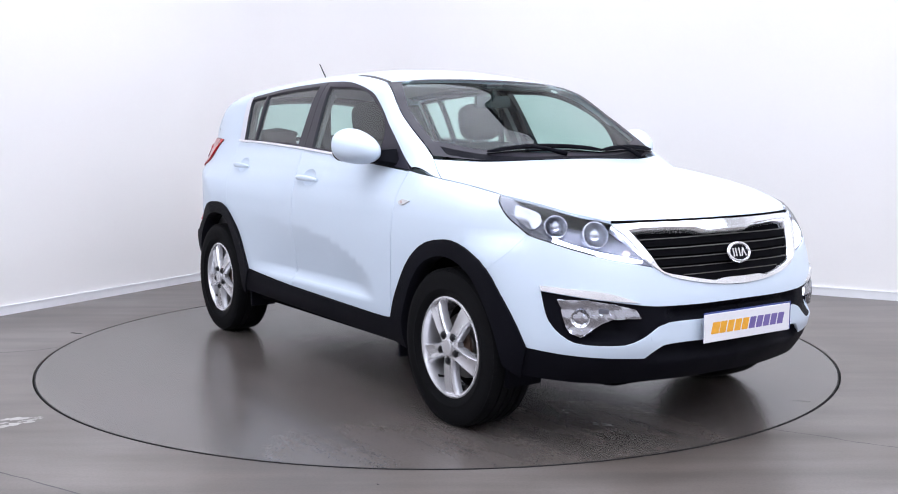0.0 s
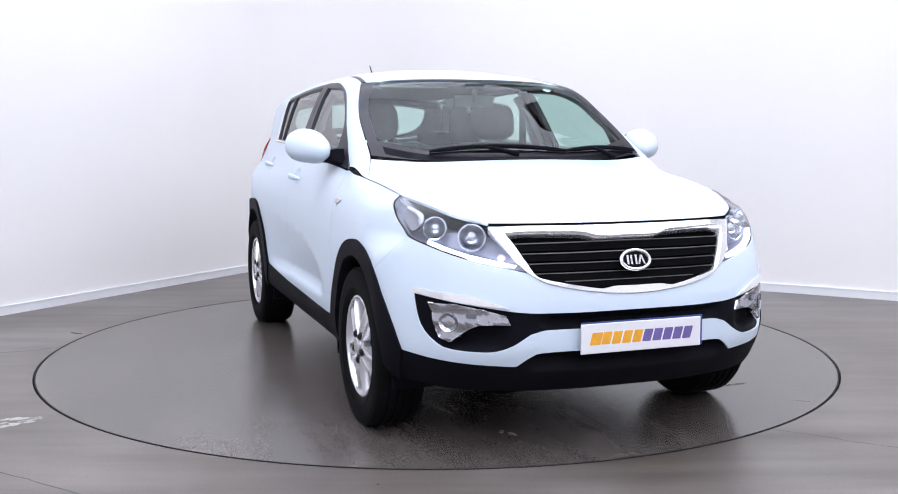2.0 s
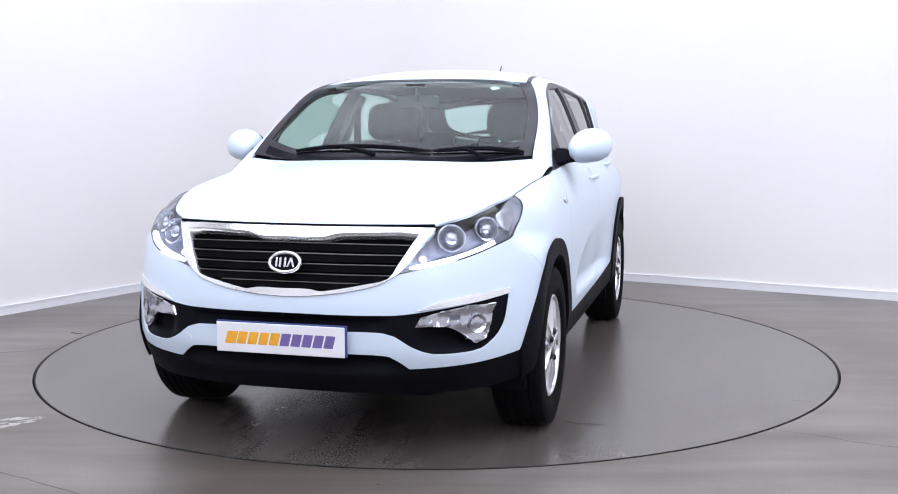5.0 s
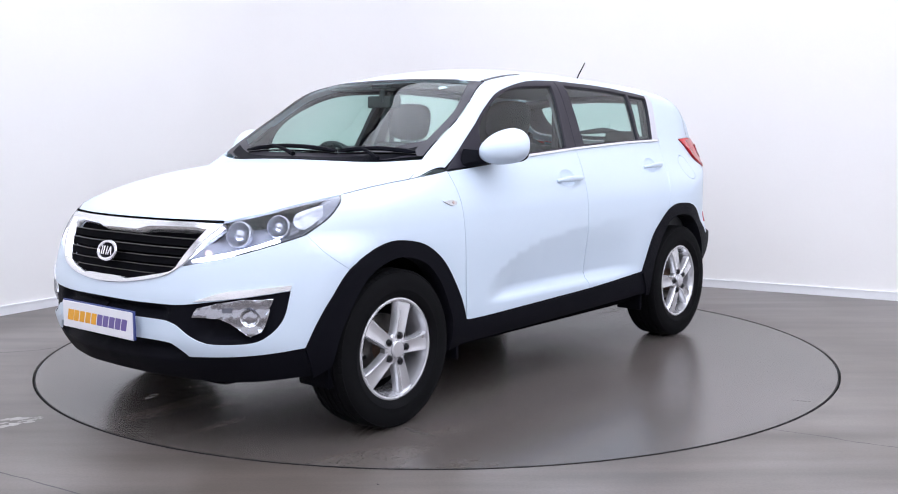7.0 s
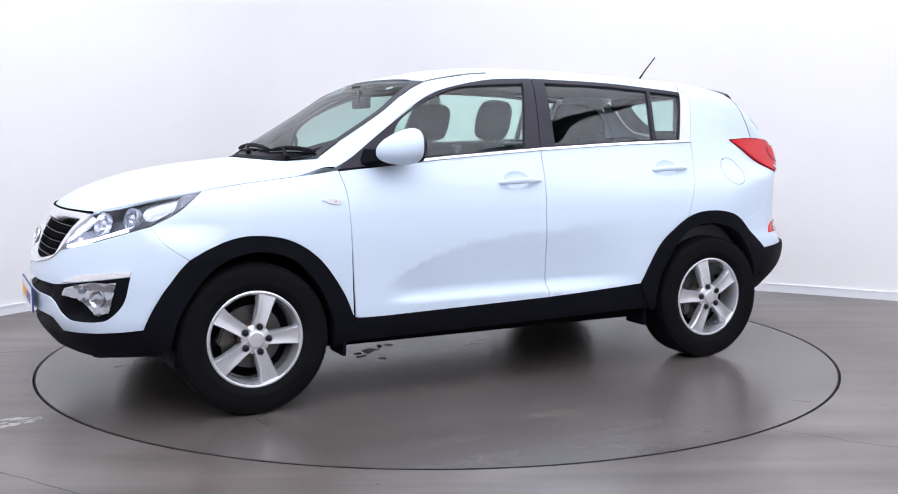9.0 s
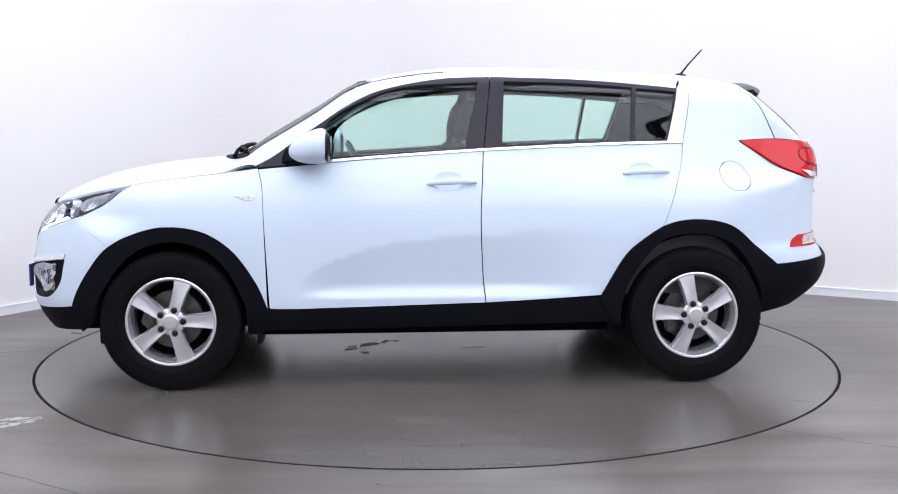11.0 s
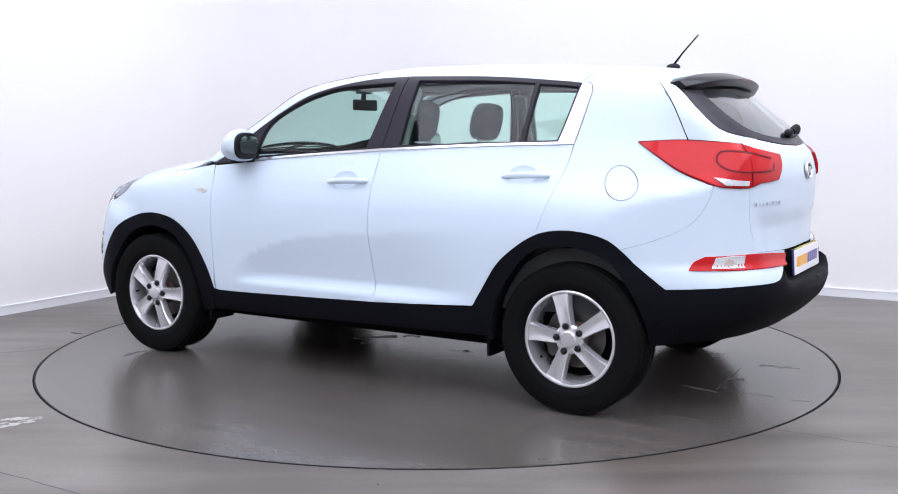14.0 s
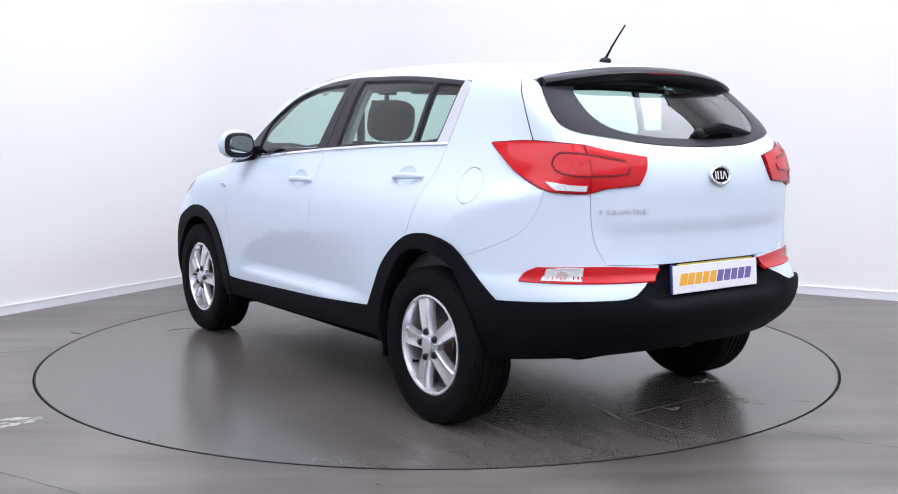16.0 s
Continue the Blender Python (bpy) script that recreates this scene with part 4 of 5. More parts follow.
for s in (1, -1):
    tail_loop = outline([(-1.650, 1.223, S), (-1.866, 1.231), (-2.075, 1.211), (-2.164, 1.189), (-2.326, 1.163, S), (-2.316, 1.109), (-2.286, 1.058, S), (-2.202, 1.051), (-2.136, 1.045), (-2.094, 1.028), (-1.951, 1.036), *LAMP_BACK_LOW], .02)
    tail = panel("tail_lamp", round_chart, tail_loop, RED_LENS, car, s, lift=.006, thick=.02, gap=.001, step=.025, label="glossy red wraparound tail lamp",
                 shape=lambda q: .01 * np.sin(np.clip((q[:, 1] - 1.03) / .19, 0, 1) * np.pi))
    panel("lamp_edge", round_chart, strip([*tail_loop[np.arange(0, len(tail_loop), 2)], tail_loop[0]], .006, .03), DARK_RED, tail, s, lift=.006, thick=.01, gap=0, step=.02)
    panel("inner_lens", round_chart, outline([(-1.965, 1.163), (-1.99, 1.176), (-2.08, 1.168), (-2.225, 1.146), (-2.245, 1.125), (-2.235, 1.10), (-2.08, 1.094), (-2.0, 1.103), (-1.968, 1.13)], .02), RED_LENS, tail, s, lift=.0165, thick=.003, gap=0, step=.025, label="raised red inner lens")
    panel("lens_ring", round_chart, strip([(-2.245, 1.125), (-2.235, 1.10), (-2.08, 1.092), (-1.995, 1.101), (-1.962, 1.135), (-1.985, 1.178), (-2.08, 1.171), (-2.225, 1.148)], .007), DARK_RED, tail, s, lift=.0185, thick=.003, gap=0, step=.02, label="dark red ring in the lens")
    panel("reversing_lens", round_chart, outline([(-1.935, 1.066, S), (-2.082, 1.057, S), (-2.078, 1.036, S), (-1.97, 1.041, S)], .015), CLEAR_WHITE, tail, s, lift=.0135, thick=.005, gap=0, step=.015, label="clear reversing lamp")
    panel("lamp_seam", round_chart, strip([(-2.072, 1.210), (-2.096, 1.12), (-2.093, 1.032)], .003), DARK_RED, tail, s, lift=.0175, thick=.004, gap=0, step=.02)
    low = panel("bumper_lamp", round_chart, outline([(-1.836, .674, S), (-1.857, .712), (-1.905, .737, S), (-2.152, .739), (-2.39, .722, S), (-2.355, .670, S), (-2.036, .673)], .02), RED_LENS, car, s, lift=.007, thick=.015, gap=.001, step=.025, label="narrow red and clear lamp in the rear bumper")
    panel("clear_insert", round_chart, outline([(-1.923, .680, S), (-1.945, .731, S), (-2.073, .735, S), (-2.068, .678, S)], .015), CLEAR_WHITE, low, s, lift=.0115, thick=.005, gap=0, step=.006, label="clear ribbed lens insert",
          shape=lambda q: .0022 * np.sin(q[:, 0] * 420))
    panel("bulb", round_chart, ellipse(-2.0, .706, .020, .016, 18), AMBER, low, s, lift=.0145, thick=.003, gap=0, step=.012, label="pale amber bulb")

panel("gate_lining", round_chart, outline([(-1.60, .50, S), (-1.62, 1.235, S), (-1.95, 1.24), (-2.10, 1.22), (UT, 1.17, S), (UT, .45, S)], .06), TRIM, gate, 0, lift=-.055, thick=0, gap=0, step=.07, label="dark tailgate lining")
oval_badge(gate, facing(-2.149, -.02, 1.089, -1, -8), .058, .036, "oval chrome and black maker's badge")
number_plate(facing(-2.152, 0, .670, -1, -4), True)
bm = bmesh.new()
for i in range(8):
    u0 = -2.135 - i * .0265
    c0 = round_chart([(u0, .955)])[0]
    n0 = normals(c0[None])[0]
    mm = facing(c0[0], c0[1], c0[2], -1, 0)
    slab(bm, mm @ pose(0, 0, .001, 0, math.degrees(math.atan2(n0[1], -n0[0]))), 0, 0, .0245, .016, .003, .002)
part("name_bar", bm, SATIN, gate, "grey model lettering drawn as bars", smooth=False)


# ---- wheels ----
def lathe(bm, profile, n, closed=False):
    """Turn a profile of (radius, offset) about the y axis."""
    rows = []
    for r, y in profile:
        rows.append([bm.verts.new((r * math.cos(2 * math.pi * i / n), y, r * math.sin(2 * math.pi * i / n))) for i in range(n)])
    pairs = list(zip(rows, rows[1:])) + ([(rows[-1], rows[0])] if closed else [])
    for a, b in pairs:
        for i in range(n):
            bm.faces.new((a[i], a[(i + 1) % n], b[(i + 1) % n], b[i]))
    return rows


def build_wheel():
    """A wheel about its own centre; its outer face looks along +y."""
    w = new("wheel")
    w.parent = car
    w["label"] = "silver five-spoke alloy wheel with a black tyre"
    bm = bmesh.new()
    tread = [(.337, -.098), (.344, -.085), (.347, -.060), (.340, -.058), (.340, -.051), (.347, -.049), (.348, -.022), (.341, -.020), (.341, -.013), (.348, -.011)]
    tread += [(r, -y) for r, y in tread[::-1]]
    wall = [(.324, .1055), (.305, .109), (.28, .110), (.262, .1085), (.258, .1095), (.250, .107), (.235, .100), (.222, .090), (.215, .082)]
    lathe(bm, [(.215, -.08), (.25, -.105), (.30, -.108), *tread, *wall, (.205, .06), (.205, -.06)], 96, closed=True)
    bmesh.ops.recalc_face_normals(bm, faces=bm.faces)
    tyre = part("tyre", bm, RUBBER, w, "black rubber tyre", sharp=30)
    # shoulder blocks
    bm = bmesh.new()
    for i in range(72):
        a = 2 * math.pi * (i + .5) / 72
        for sy in (-1, 1):
            c = []
            for da, y, r in ((-.5, .088, .3445), (.5, .088, .3445), (.5, .101, .335), (-.5, .101, .335)):
                t = a + da * .062
                c.append((r * math.cos(t), y * sy, r * math.sin(t)))
            lo = [bm.verts.new(Vector(p) * .985) for p in c]
            hi = [bm.verts.new(Vector((p[0] * 1.004, p[1] * 1.012, p[2] * 1.004))) for p in c]
            bm.faces.new(hi)
            for k in range(4):
                bm.faces.new((lo[k], lo[(k + 1) % 4], hi[(k + 1) % 4], hi[k]))
    bmesh.ops.recalc_face_normals(bm, faces=bm.faces)
    tagged(part("tread_block", bm, RUBBER, tyre, smooth=False), kind="stuff")
    bm = bmesh.new()
    lathe(bm, [(.223, .086), (.2225, .094), (.216, .0965), (.209, .094), (.204, .080), (.196, .060), (.192, .02), (.192, -.07), (.205, -.085), (.21, -.06), (.205, .06), (.215, .078)], 80, closed=True)
    bmesh.ops.recalc_face_normals(bm, faces=bm.faces)
    rim = part("rim", bm, ALLOY, w, "silver alloy rim", sharp=40)
    # spokes: broad, slightly hollow along the middle, flaring at the rim
    for k in range(5):
        a = 2 * math.pi * k / 5 + math.pi / 2
        bm = bmesh.new()
        rows = []
        for r, half, y, dip in ((.030, .028, .096, .0), (.055, .031, .099, .004), (.085, .033, .100, .007), (.12, .0355, .099, .009), (.155, .039, .096, .008), (.185, .044, .092, .006), (.206, .050, .087, .003)):
            row = []
            for f, lift in ((-1, -.040), (-.95, -.009), (-.80, 0), (-.52, -dip * .25), (.0, -dip), (.52, -dip * .25), (.80, 0), (.95, -.009), (1, -.040)):
                t = f * half
                row.append(bm.verts.new((r * math.cos(a) - t * math.sin(a), y + lift, r * math.sin(a) + t * math.cos(a))))
            rows.append(row)
        for p, q in zip(rows, rows[1:]):
            for i in range(8):
                bm.faces.new((p[i], p[i + 1], q[i + 1], q[i]))
            bm.faces.new((p[0], q[0], q[8], p[8]))
        bmesh.ops.recalc_face_normals(bm, faces=bm.faces)
        part("spoke", bm, ALLOY, rim, "", sharp=50)
    bm = bmesh.new()
    lathe(bm, [(.066, .06), (.068, .090), (.060, .095), (.039, .0985), (.038, .105), (.033, .1085), (.001, .110)], 40)
    bmesh.ops.recalc_face_normals(bm, faces=bm.faces)
    part("hub_cap", bm, ALLOY, rim, "round silver hub cap", sharp=30)
    for k in range(5):
        a = 2 * math.pi * k / 5 + math.pi / 2
        bm = bmesh.new()
        rows = []
        for r, y in ((.0175, .090), (.0175, .1015), (.0145, .1015), (.0120, .108), (.008, .1095), (.0005, .1097)):
            rows.append([bm.verts.new((.060 * math.cos(a) + r * math.cos(i * math.pi / 3), y, .060 * math.sin(a) + r * math.sin(i * math.pi / 3))) for i in range(6)])
        for p, q in zip(rows, rows[1:]):
            for i in range(6):
                bm.faces.new((p[i], p[(i + 1) % 6], q[(i + 1) % 6], q[i]))
        bmesh.ops.recalc_face_normals(bm, faces=bm.faces)
        part("wheel_nut", bm, NUT, rim, "dark wheel nut", smooth=False)
    bm = bmesh.new()
    lathe(bm, [(.001, .02), (.07, .02), (.075, .012), (.145, .012), (.145, -.012), (.001, -.012)], 48)
    bmesh.ops.recalc_face_normals(bm, faces=bm.faces)
    part("brake_disc", bm, STEEL, w, "rust-tinged brake disc", sharp=30)
    bm = bmesh.new()
    lathe(bm, [(.001, .045), (.045, .045), (.068, .03), (.072, .015)], 32)
    bmesh.ops.recalc_face_normals(bm, faces=bm.faces)
    part("hub", bm, RUST, w, "rusty wheel hub", sharp=30)
    bm = bmesh.new()
    prism(bm, [(.09, -.03), (.15, -.03), (.15, .035), (.09, .035)], -.07, .07)
    bmesh.ops.bevel(bm, geom=bm.edges[:], offset=.01, segments=2, affect="EDGES")
    part("brake_caliper", bm, STEEL, w, sharp=30)
    bm = bmesh.new()
    rows = []
    for f, r in ((0, .0055), (.7, .0055), (.72, .0075), (1, .0075)):
        rows.append([bm.verts.new(((.188 - .012 * f) * math.cos(-.35) + r * math.cos(i * math.pi / 4) * .3, .045 + .038 * f, (.188 - .012 * f) * math.sin(-.35) + r * math.sin(i * math.pi / 4))) for i in range(8)])
    for p, q in zip(rows, rows[1:]):
        for i in range(8):
            bm.faces.new((p[i], p[(i + 1) % 8], q[(i + 1) % 8], q[i]))
    bmesh.ops.recalc_face_normals(bm, faces=bm.faces)
    part("valve", bm, RUBBER, rim, "black tyre valve")
    # dark disc that hides the lit barrel, as painted shade between the spokes
    bm = bmesh.new()
    lathe(bm, [(.19, -.022), (.001, -.022)], 48)
    part("backplate", bm, DARK, w)
    return w


wheel = build_wheel()
WHEEL_Z, WHEEL_Y = GROUND + .348, .793
wheel.matrix_basis = pose(1.32, WHEEL_Y, WHEEL_Z, 0, -17.5, 0)
for x, s, spin in ((-1.32, 1, 14), (1.32, -1, 36), (-1.32, -1, 30)):
    copy_thing(wheel, pose(x, s * WHEEL_Y, WHEEL_Z, 0, spin, 0 if s == 1 else 180))

# wheel wells and the floor below
for x, s in ((1.32, 1), (1.32, -1), (-1.32, 1), (-1.32, -1)):
    bm = bmesh.new()
    rows = []
    for y in (.45, .60, .86):
        rows.append([bm.verts.new((x + .43 * math.cos(w * math.pi / 20), s * y, .30 + .45 * math.sin(w * math.pi / 20))) for w in range(2, 19)])
    for a, b in zip(rows, rows[1:]):
        for i in range(len(a) - 1):
            bm.faces.new((a[i], a[i + 1], b[i + 1], b[i]))
    bm.faces.new(rows[0])
    part("wheel_well", bm, DARK, car, "black wheel well liner")


def rounded_box(bm, lo, hi, bevel=.02, seg=2, taper=None):
    a, b = Vector(lo), Vector(hi)
    made = bmesh.ops.create_cube(bm, size=1, matrix=Matrix.LocRotScale((a + b) / 2, None, (abs(b.x - a.x), abs(b.y - a.y), abs(b.z - a.z))))
    v = made["verts"]
    if taper:
        for p in v:
            taper(p)
    e = list({ed for p in v for ed in p.link_edges})
    bmesh.ops.bevel(bm, geom=e, offset=bevel, segments=seg, affect="EDGES", profile=.6)


bm = bmesh.new()
rounded_box(bm, (-1.0, -.80, .245), (.95, .80, .33), .03)
# rear and front boxes are enlarged to block wall light below the car
rounded_box(bm, (-1.92, -.56, .325), (-.9, .56, .44), .04)
rounded_box(bm, (.9, -.55, .24), (1.98, .55, .40), .04)
rounded_box(bm, (1.70, -.60, .26), (1.90, .60, .36), .04)
part("underbody", bm, DARK, car, "dark underbody pan")
for x in (1.32, -1.32):
    bm = bmesh.new()
    rounded_box(bm, (x - .06, -.62, .26), (x + .06, .62, .34), .02)
    rounded_box(bm, (x - .15, -.30, .22), (x + .20, .30, .36), .05)
    part("axle_beam", bm, DARK, car)
bm = bmesh.new()
rounded_box(bm, (-1.74, -.60, .36), (-1.52, -.12, .46), .05)
part("silencer", bm, DARK, car, "dull steel exhaust silencer")
for s in (1, -1):
    bm = bmesh.new()
    rounded_box(bm, (.88, s * .70, .215), (.90, s * .88, .36), .008)
    part("mud_flap", bm, PLASTIC, car)
    bm = bmesh.new()
    rounded_box(bm, (-.90, s * .70, .205), (-.88, s * .86, .34), .008)
    part("mud_flap", bm, PLASTIC, car)
    bm = bmesh.new()
    rounded_box(bm, (1.64, s * .66, .220), (1.68, s * .84, .32), .012)
    part("air_deflector", bm, PLASTIC, car)


# ---- cabin ----
def blob(bm, centre, radii, power, cut=None, n=28, k=16):
    """A rounded box-like shell; power above 2 squares it."""
    rows = []
    for i in range(k + 1):
        a = math.pi * i / k - math.pi / 2
        row = []
        for j in range(n):
            b = 2 * math.pi * j / n
            d = (math.cos(a) * math.cos(b), math.cos(a) * math.sin(b), math.sin(a))
            s = (sum(abs(c) ** power for c in d)) ** (-1 / power)
            p = Vector([centre[q] + radii[q] * d[q] * s for q in range(3)])
            if cut:
                p = cut(p)
            row.append(bm.verts.new(p))
        rows.append(row)
    for p, q in zip(rows, rows[1:]):
        for j in range(n):
            bm.faces.new((p[j], p[(j + 1) % n], q[(j + 1) % n], q[j]))
    bmesh.ops.remove_doubles(bm, verts=bm.verts[:], dist=1e-5)


def band_strip(name, chart, loop, mat, lift, label=""):
    return panel(name, chart, loop, mat, car, 0, lift=lift, thick=0, gap=0, step=.08, label=label)


panel("roof_lining", top_chart, outline([(.36, 0, S), (.30, .50, S), (0, .515), (-.8, .52), (-1.30, .52), (-1.60, .44, S), (-1.66, 0, S)], .06), LINING, car, 0, lift=-.045, thick=0, gap=0, step=.08, centre=0, label="pale grey roof lining")
for s in (1, -1):
    panel("door_lining", round_chart, outline([(.86, 1.06, S), (-.2, 1.15), (-1.25, 1.19, S), (-1.75, 1.17), (-1.9, .9), (-1.9, .45, S), (.86, .40, S)], .06), TRIM, car, s, lift=-.085, thick=0, gap=0, step=.07, label="dark grey door lining")
    panel("window_ledge", round_chart, outline([(.86, 1.03, S), (.86, 1.075, S), (-.2, 1.165), (-1.25, 1.205), (-1.80, 1.20, S), (-1.80, 1.12, S), (-1.25, 1.15), (-.2, 1.11)], .05), TRIM, car, s, lift=-.05, thick=.10, gap=0, step=.05)
    panel("pillar_lining", round_chart, outline([(-.215, 1.18, S), (-.275, 1.525, S), (-.345, 1.525, S), (-.335, 1.19, S)], .05), LINING, car, s, lift=-.05, thick=.03, gap=0, step=.05, label="pale centre pillar lining")
    panel("pillar_lining", round_chart, outline([(-1.19, 1.20, S), (-1.30, 1.49, S), (-1.62, 1.49), (-1.74, 1.40), (-1.79, 1.22, S)], .05), TRIM, car, s, lift=-.05, thick=.02, gap=0, step=.05, label="dark rear pillar lining")
    panel("rail_lining", top_chart, outline([(-1.26, .60, S), (-.8, .585), (0, .58), (.30, .60), (.60, .70), (.86, .765, S), (.84, .72, S), (.60, .665), (.30, .572), (0, .52), (-.8, .52), (-1.26, .53, S)], .05), TRIM, car, s, lift=-.04, thick=.01, gap=0, step=.05)

bm = bmesh.new()
rounded_box(bm, (-1.62, -.78, .385), (.95, .78, .44), .02)
part("cabin_floor", bm, DARK, car, "dark carpeted cabin floor")


def dash_taper(p):
    if p.co.x > .8 and p.co.z > .9:
        p.co.z -= .02


bm = bmesh.new()
rounded_box(bm, (.52, -.74, .74), (.98, .74, 1.085), .06, 3, dash_taper)
rounded_box(bm, (.44, -.58, .92), (.62, -.16, 1.125), .05, 3)
rounded_box(bm, (.42, -.16, .80), (.60, .16, 1.09), .03, 3)
rounded_box(bm, (-.35, -.13, .42), (.60, .13, .74), .04, 3)
part("dashboard", bm, TRIM, car, "dark grey dashboard with an instrument hood")


def ring_bar(bm, m, r, t, n=36, k=8):
    rows = []
    for i in range(n):
        a = 2 * math.pi * i / n
        rows.append([bm.verts.new(m @ Vector(((r + t * math.cos(w * 2 * math.pi / k)) * math.cos(a), (r + t * math.cos(w * 2 * math.pi / k)) * math.sin(a), t * math.sin(w * 2 * math.pi / k)))) for w in range(k)])
    for i in range(n):
        for j in range(k):
            bm.faces.new((rows[i][j], rows[(i + 1) % n][j], rows[(i + 1) % n][(j + 1) % k], rows[i][(j + 1) % k]))


wheel_at = pose(.40, -.37, 1.04, 0, -65, 0)
bm = bmesh.new()
ring_bar(bm, wheel_at, .185, .016)
rounded_box(bm, (-.07, -.07, -.04), (.07, .07, .015), .02, 2)
for a in (0, 180, 270):
    d = Vector((math.cos(radians(a)), math.sin(radians(a)), 0))
    for k in range(3):
        c = d * (.06 + .05 * k)
        rounded_box(bm, (c.x - .03, c.y - .03, -.02), (c.x + .03, c.y + .03, 0), .006, 1)
for v in [v for v in bm.verts if v.co.length < .30]:
    v.co = wheel_at @ v.co
bmesh.ops.recalc_face_normals(bm, faces=bm.faces)
part("steering_wheel", bm, TRIM, car, "dark three-spoke steering wheel")


def cushion(bm, lo, hi, bevel, lean=0.0, pivot=(0, 0, 0)):
    before = set(bm.verts)
    rounded_box(bm, lo, hi, bevel, 4)
    m = Matrix.Translation(pivot) @ pose(0, 0, 0, 0, lean) @ Matrix.Translation(-Vector(pivot))
    for v in bm.verts:
        if v not in before:
            v.co = m @ v.co


def front_seat(y):
    piv = (-.03, y, .66)
    bm = bmesh.new()
    cushion(bm, (-.08, y - .25, .50), (.40, y + .25, .68), .06)
    seat = part("front_seat", bm, CLOTH, car, "dark grey cloth front seat")
    bm = bmesh.new()
    cushion(bm, (-.11, y - .25, .64), (.03, y + .25, 1.225), .065, -14, piv)
    part("backrest", bm, CLOTH, seat)
    bm = bmesh.new()
    blob(bm, (-.04, y, 1.352), (.058, .138, .112), 3.4)
    lean = Matrix.Translation(piv) @ pose(0, 0, 0, 0, -13) @ Matrix.Translation(-Vector(piv))
    for v in bm.verts:
        v.co = lean @ v.co
    part("headrest", bm, CLOTH, seat, "rounded dark headrest")
    bm = bmesh.new()
    for dy in (-.06, .06):
        cushion(bm, (-.05, y + dy - .006, 1.19), (-.038, y + dy + .006, 1.28), .004, -13, piv)
    part("headrest_post", bm, CHROME, seat, "bright headrest posts")
    return seat


front_seat(.37)
front_seat(-.37)
bm = bmesh.new()
cushion(bm, (-1.22, -.66, .50), (-.70, .66, .72), .06)
bench = part("rear_bench", bm, CLOTH, car, "dark grey cloth rear bench")
bm = bmesh.new()
cushion(bm, (-1.28, -.64, .68), (-1.15, .64, 1.20), .05, -18, (-1.2, 0, .7))
part("backrest", bm, CLOTH, bench)
for y in (.42, 0, -.42):
    bm = bmesh.new()
    cushion(bm, (-1.265, y - .12, 1.19), (-1.185, y + .12, 1.31 if y else 1.27), .04, -18, (-1.2, 0, .7))
    part("headrest", bm, CLOTH, bench, "rounded dark headrest")
bm = bmesh.new()
rounded_box(bm, (-2.0, -.62, .98), (-1.42, .62, 1.06), .02)
part("parcel_shelf", bm, TRIM, car, "dark luggage cover")
bm = bmesh.new()
rounded_box(bm, (.425, -.115, 1.400), (.450, .115, 1.465), .012, 3)
rounded_box(bm, (.435, -.012, 1.43), (.462, .012, 1.50), .008, 2)
part("rear_view_mirror", bm, TRIM, car, "dark interior mirror")
for s in (1, -1):
    bm = bmesh.new()
    rounded_box(bm, (.20, s * .12, 1.505), (.36, s * .50, 1.52), .006, 2)
    part("sun_visor", bm, LINING, car, "pale folded sun visor")
bm = bmesh.new()
rounded_box(bm, (.425, -.06, 1.50), (.47, .05, 1.525), .006, 2)
part("sensor_box", bm, TRIM, windscreen)

# strap of the left front belt, seen through the side window
for s in (1, -1):
    bm = bmesh.new()
    cushion(bm, (-.302, s * .60, .75), (-.297, s * .645, 1.42), .002, 0)
    part("seat_belt", bm, CLOTH, car, "dark seat belt")


# ---- mirrors, handles, wipers, spoiler, aerial ----
def handed(bm, s):
    if s == -1:
        for v in bm.verts:
            v.co.y *= -1
        bmesh.ops.reverse_faces(bm, faces=bm.faces[:])
    return bm


def mirror_form(p):
    """Flat towards the rear, slimmer and lower at the outer front."""
    out = (p.y - .95) / .11
    fore = min(1, max(0, (p.x - .56) / .19))
    p.z = 1.140 + (p.z - 1.140) * (1 - .36 * fore ** 1.3)
    p.z = 1.185 + (p.z - 1.185) * (1 - .12 * max(0, (out + 1) / 2) ** 2)
    p.z -= .012 * max(0, -out) - .004 * out
    if p.x < .545:
        p.x = .545 + (p.x - .545) * .12
    else:
        p.x = .545 + (p.x - .545) * (1 - .62 * max(0, (out + 1) / 2) ** 1.6)
    return p


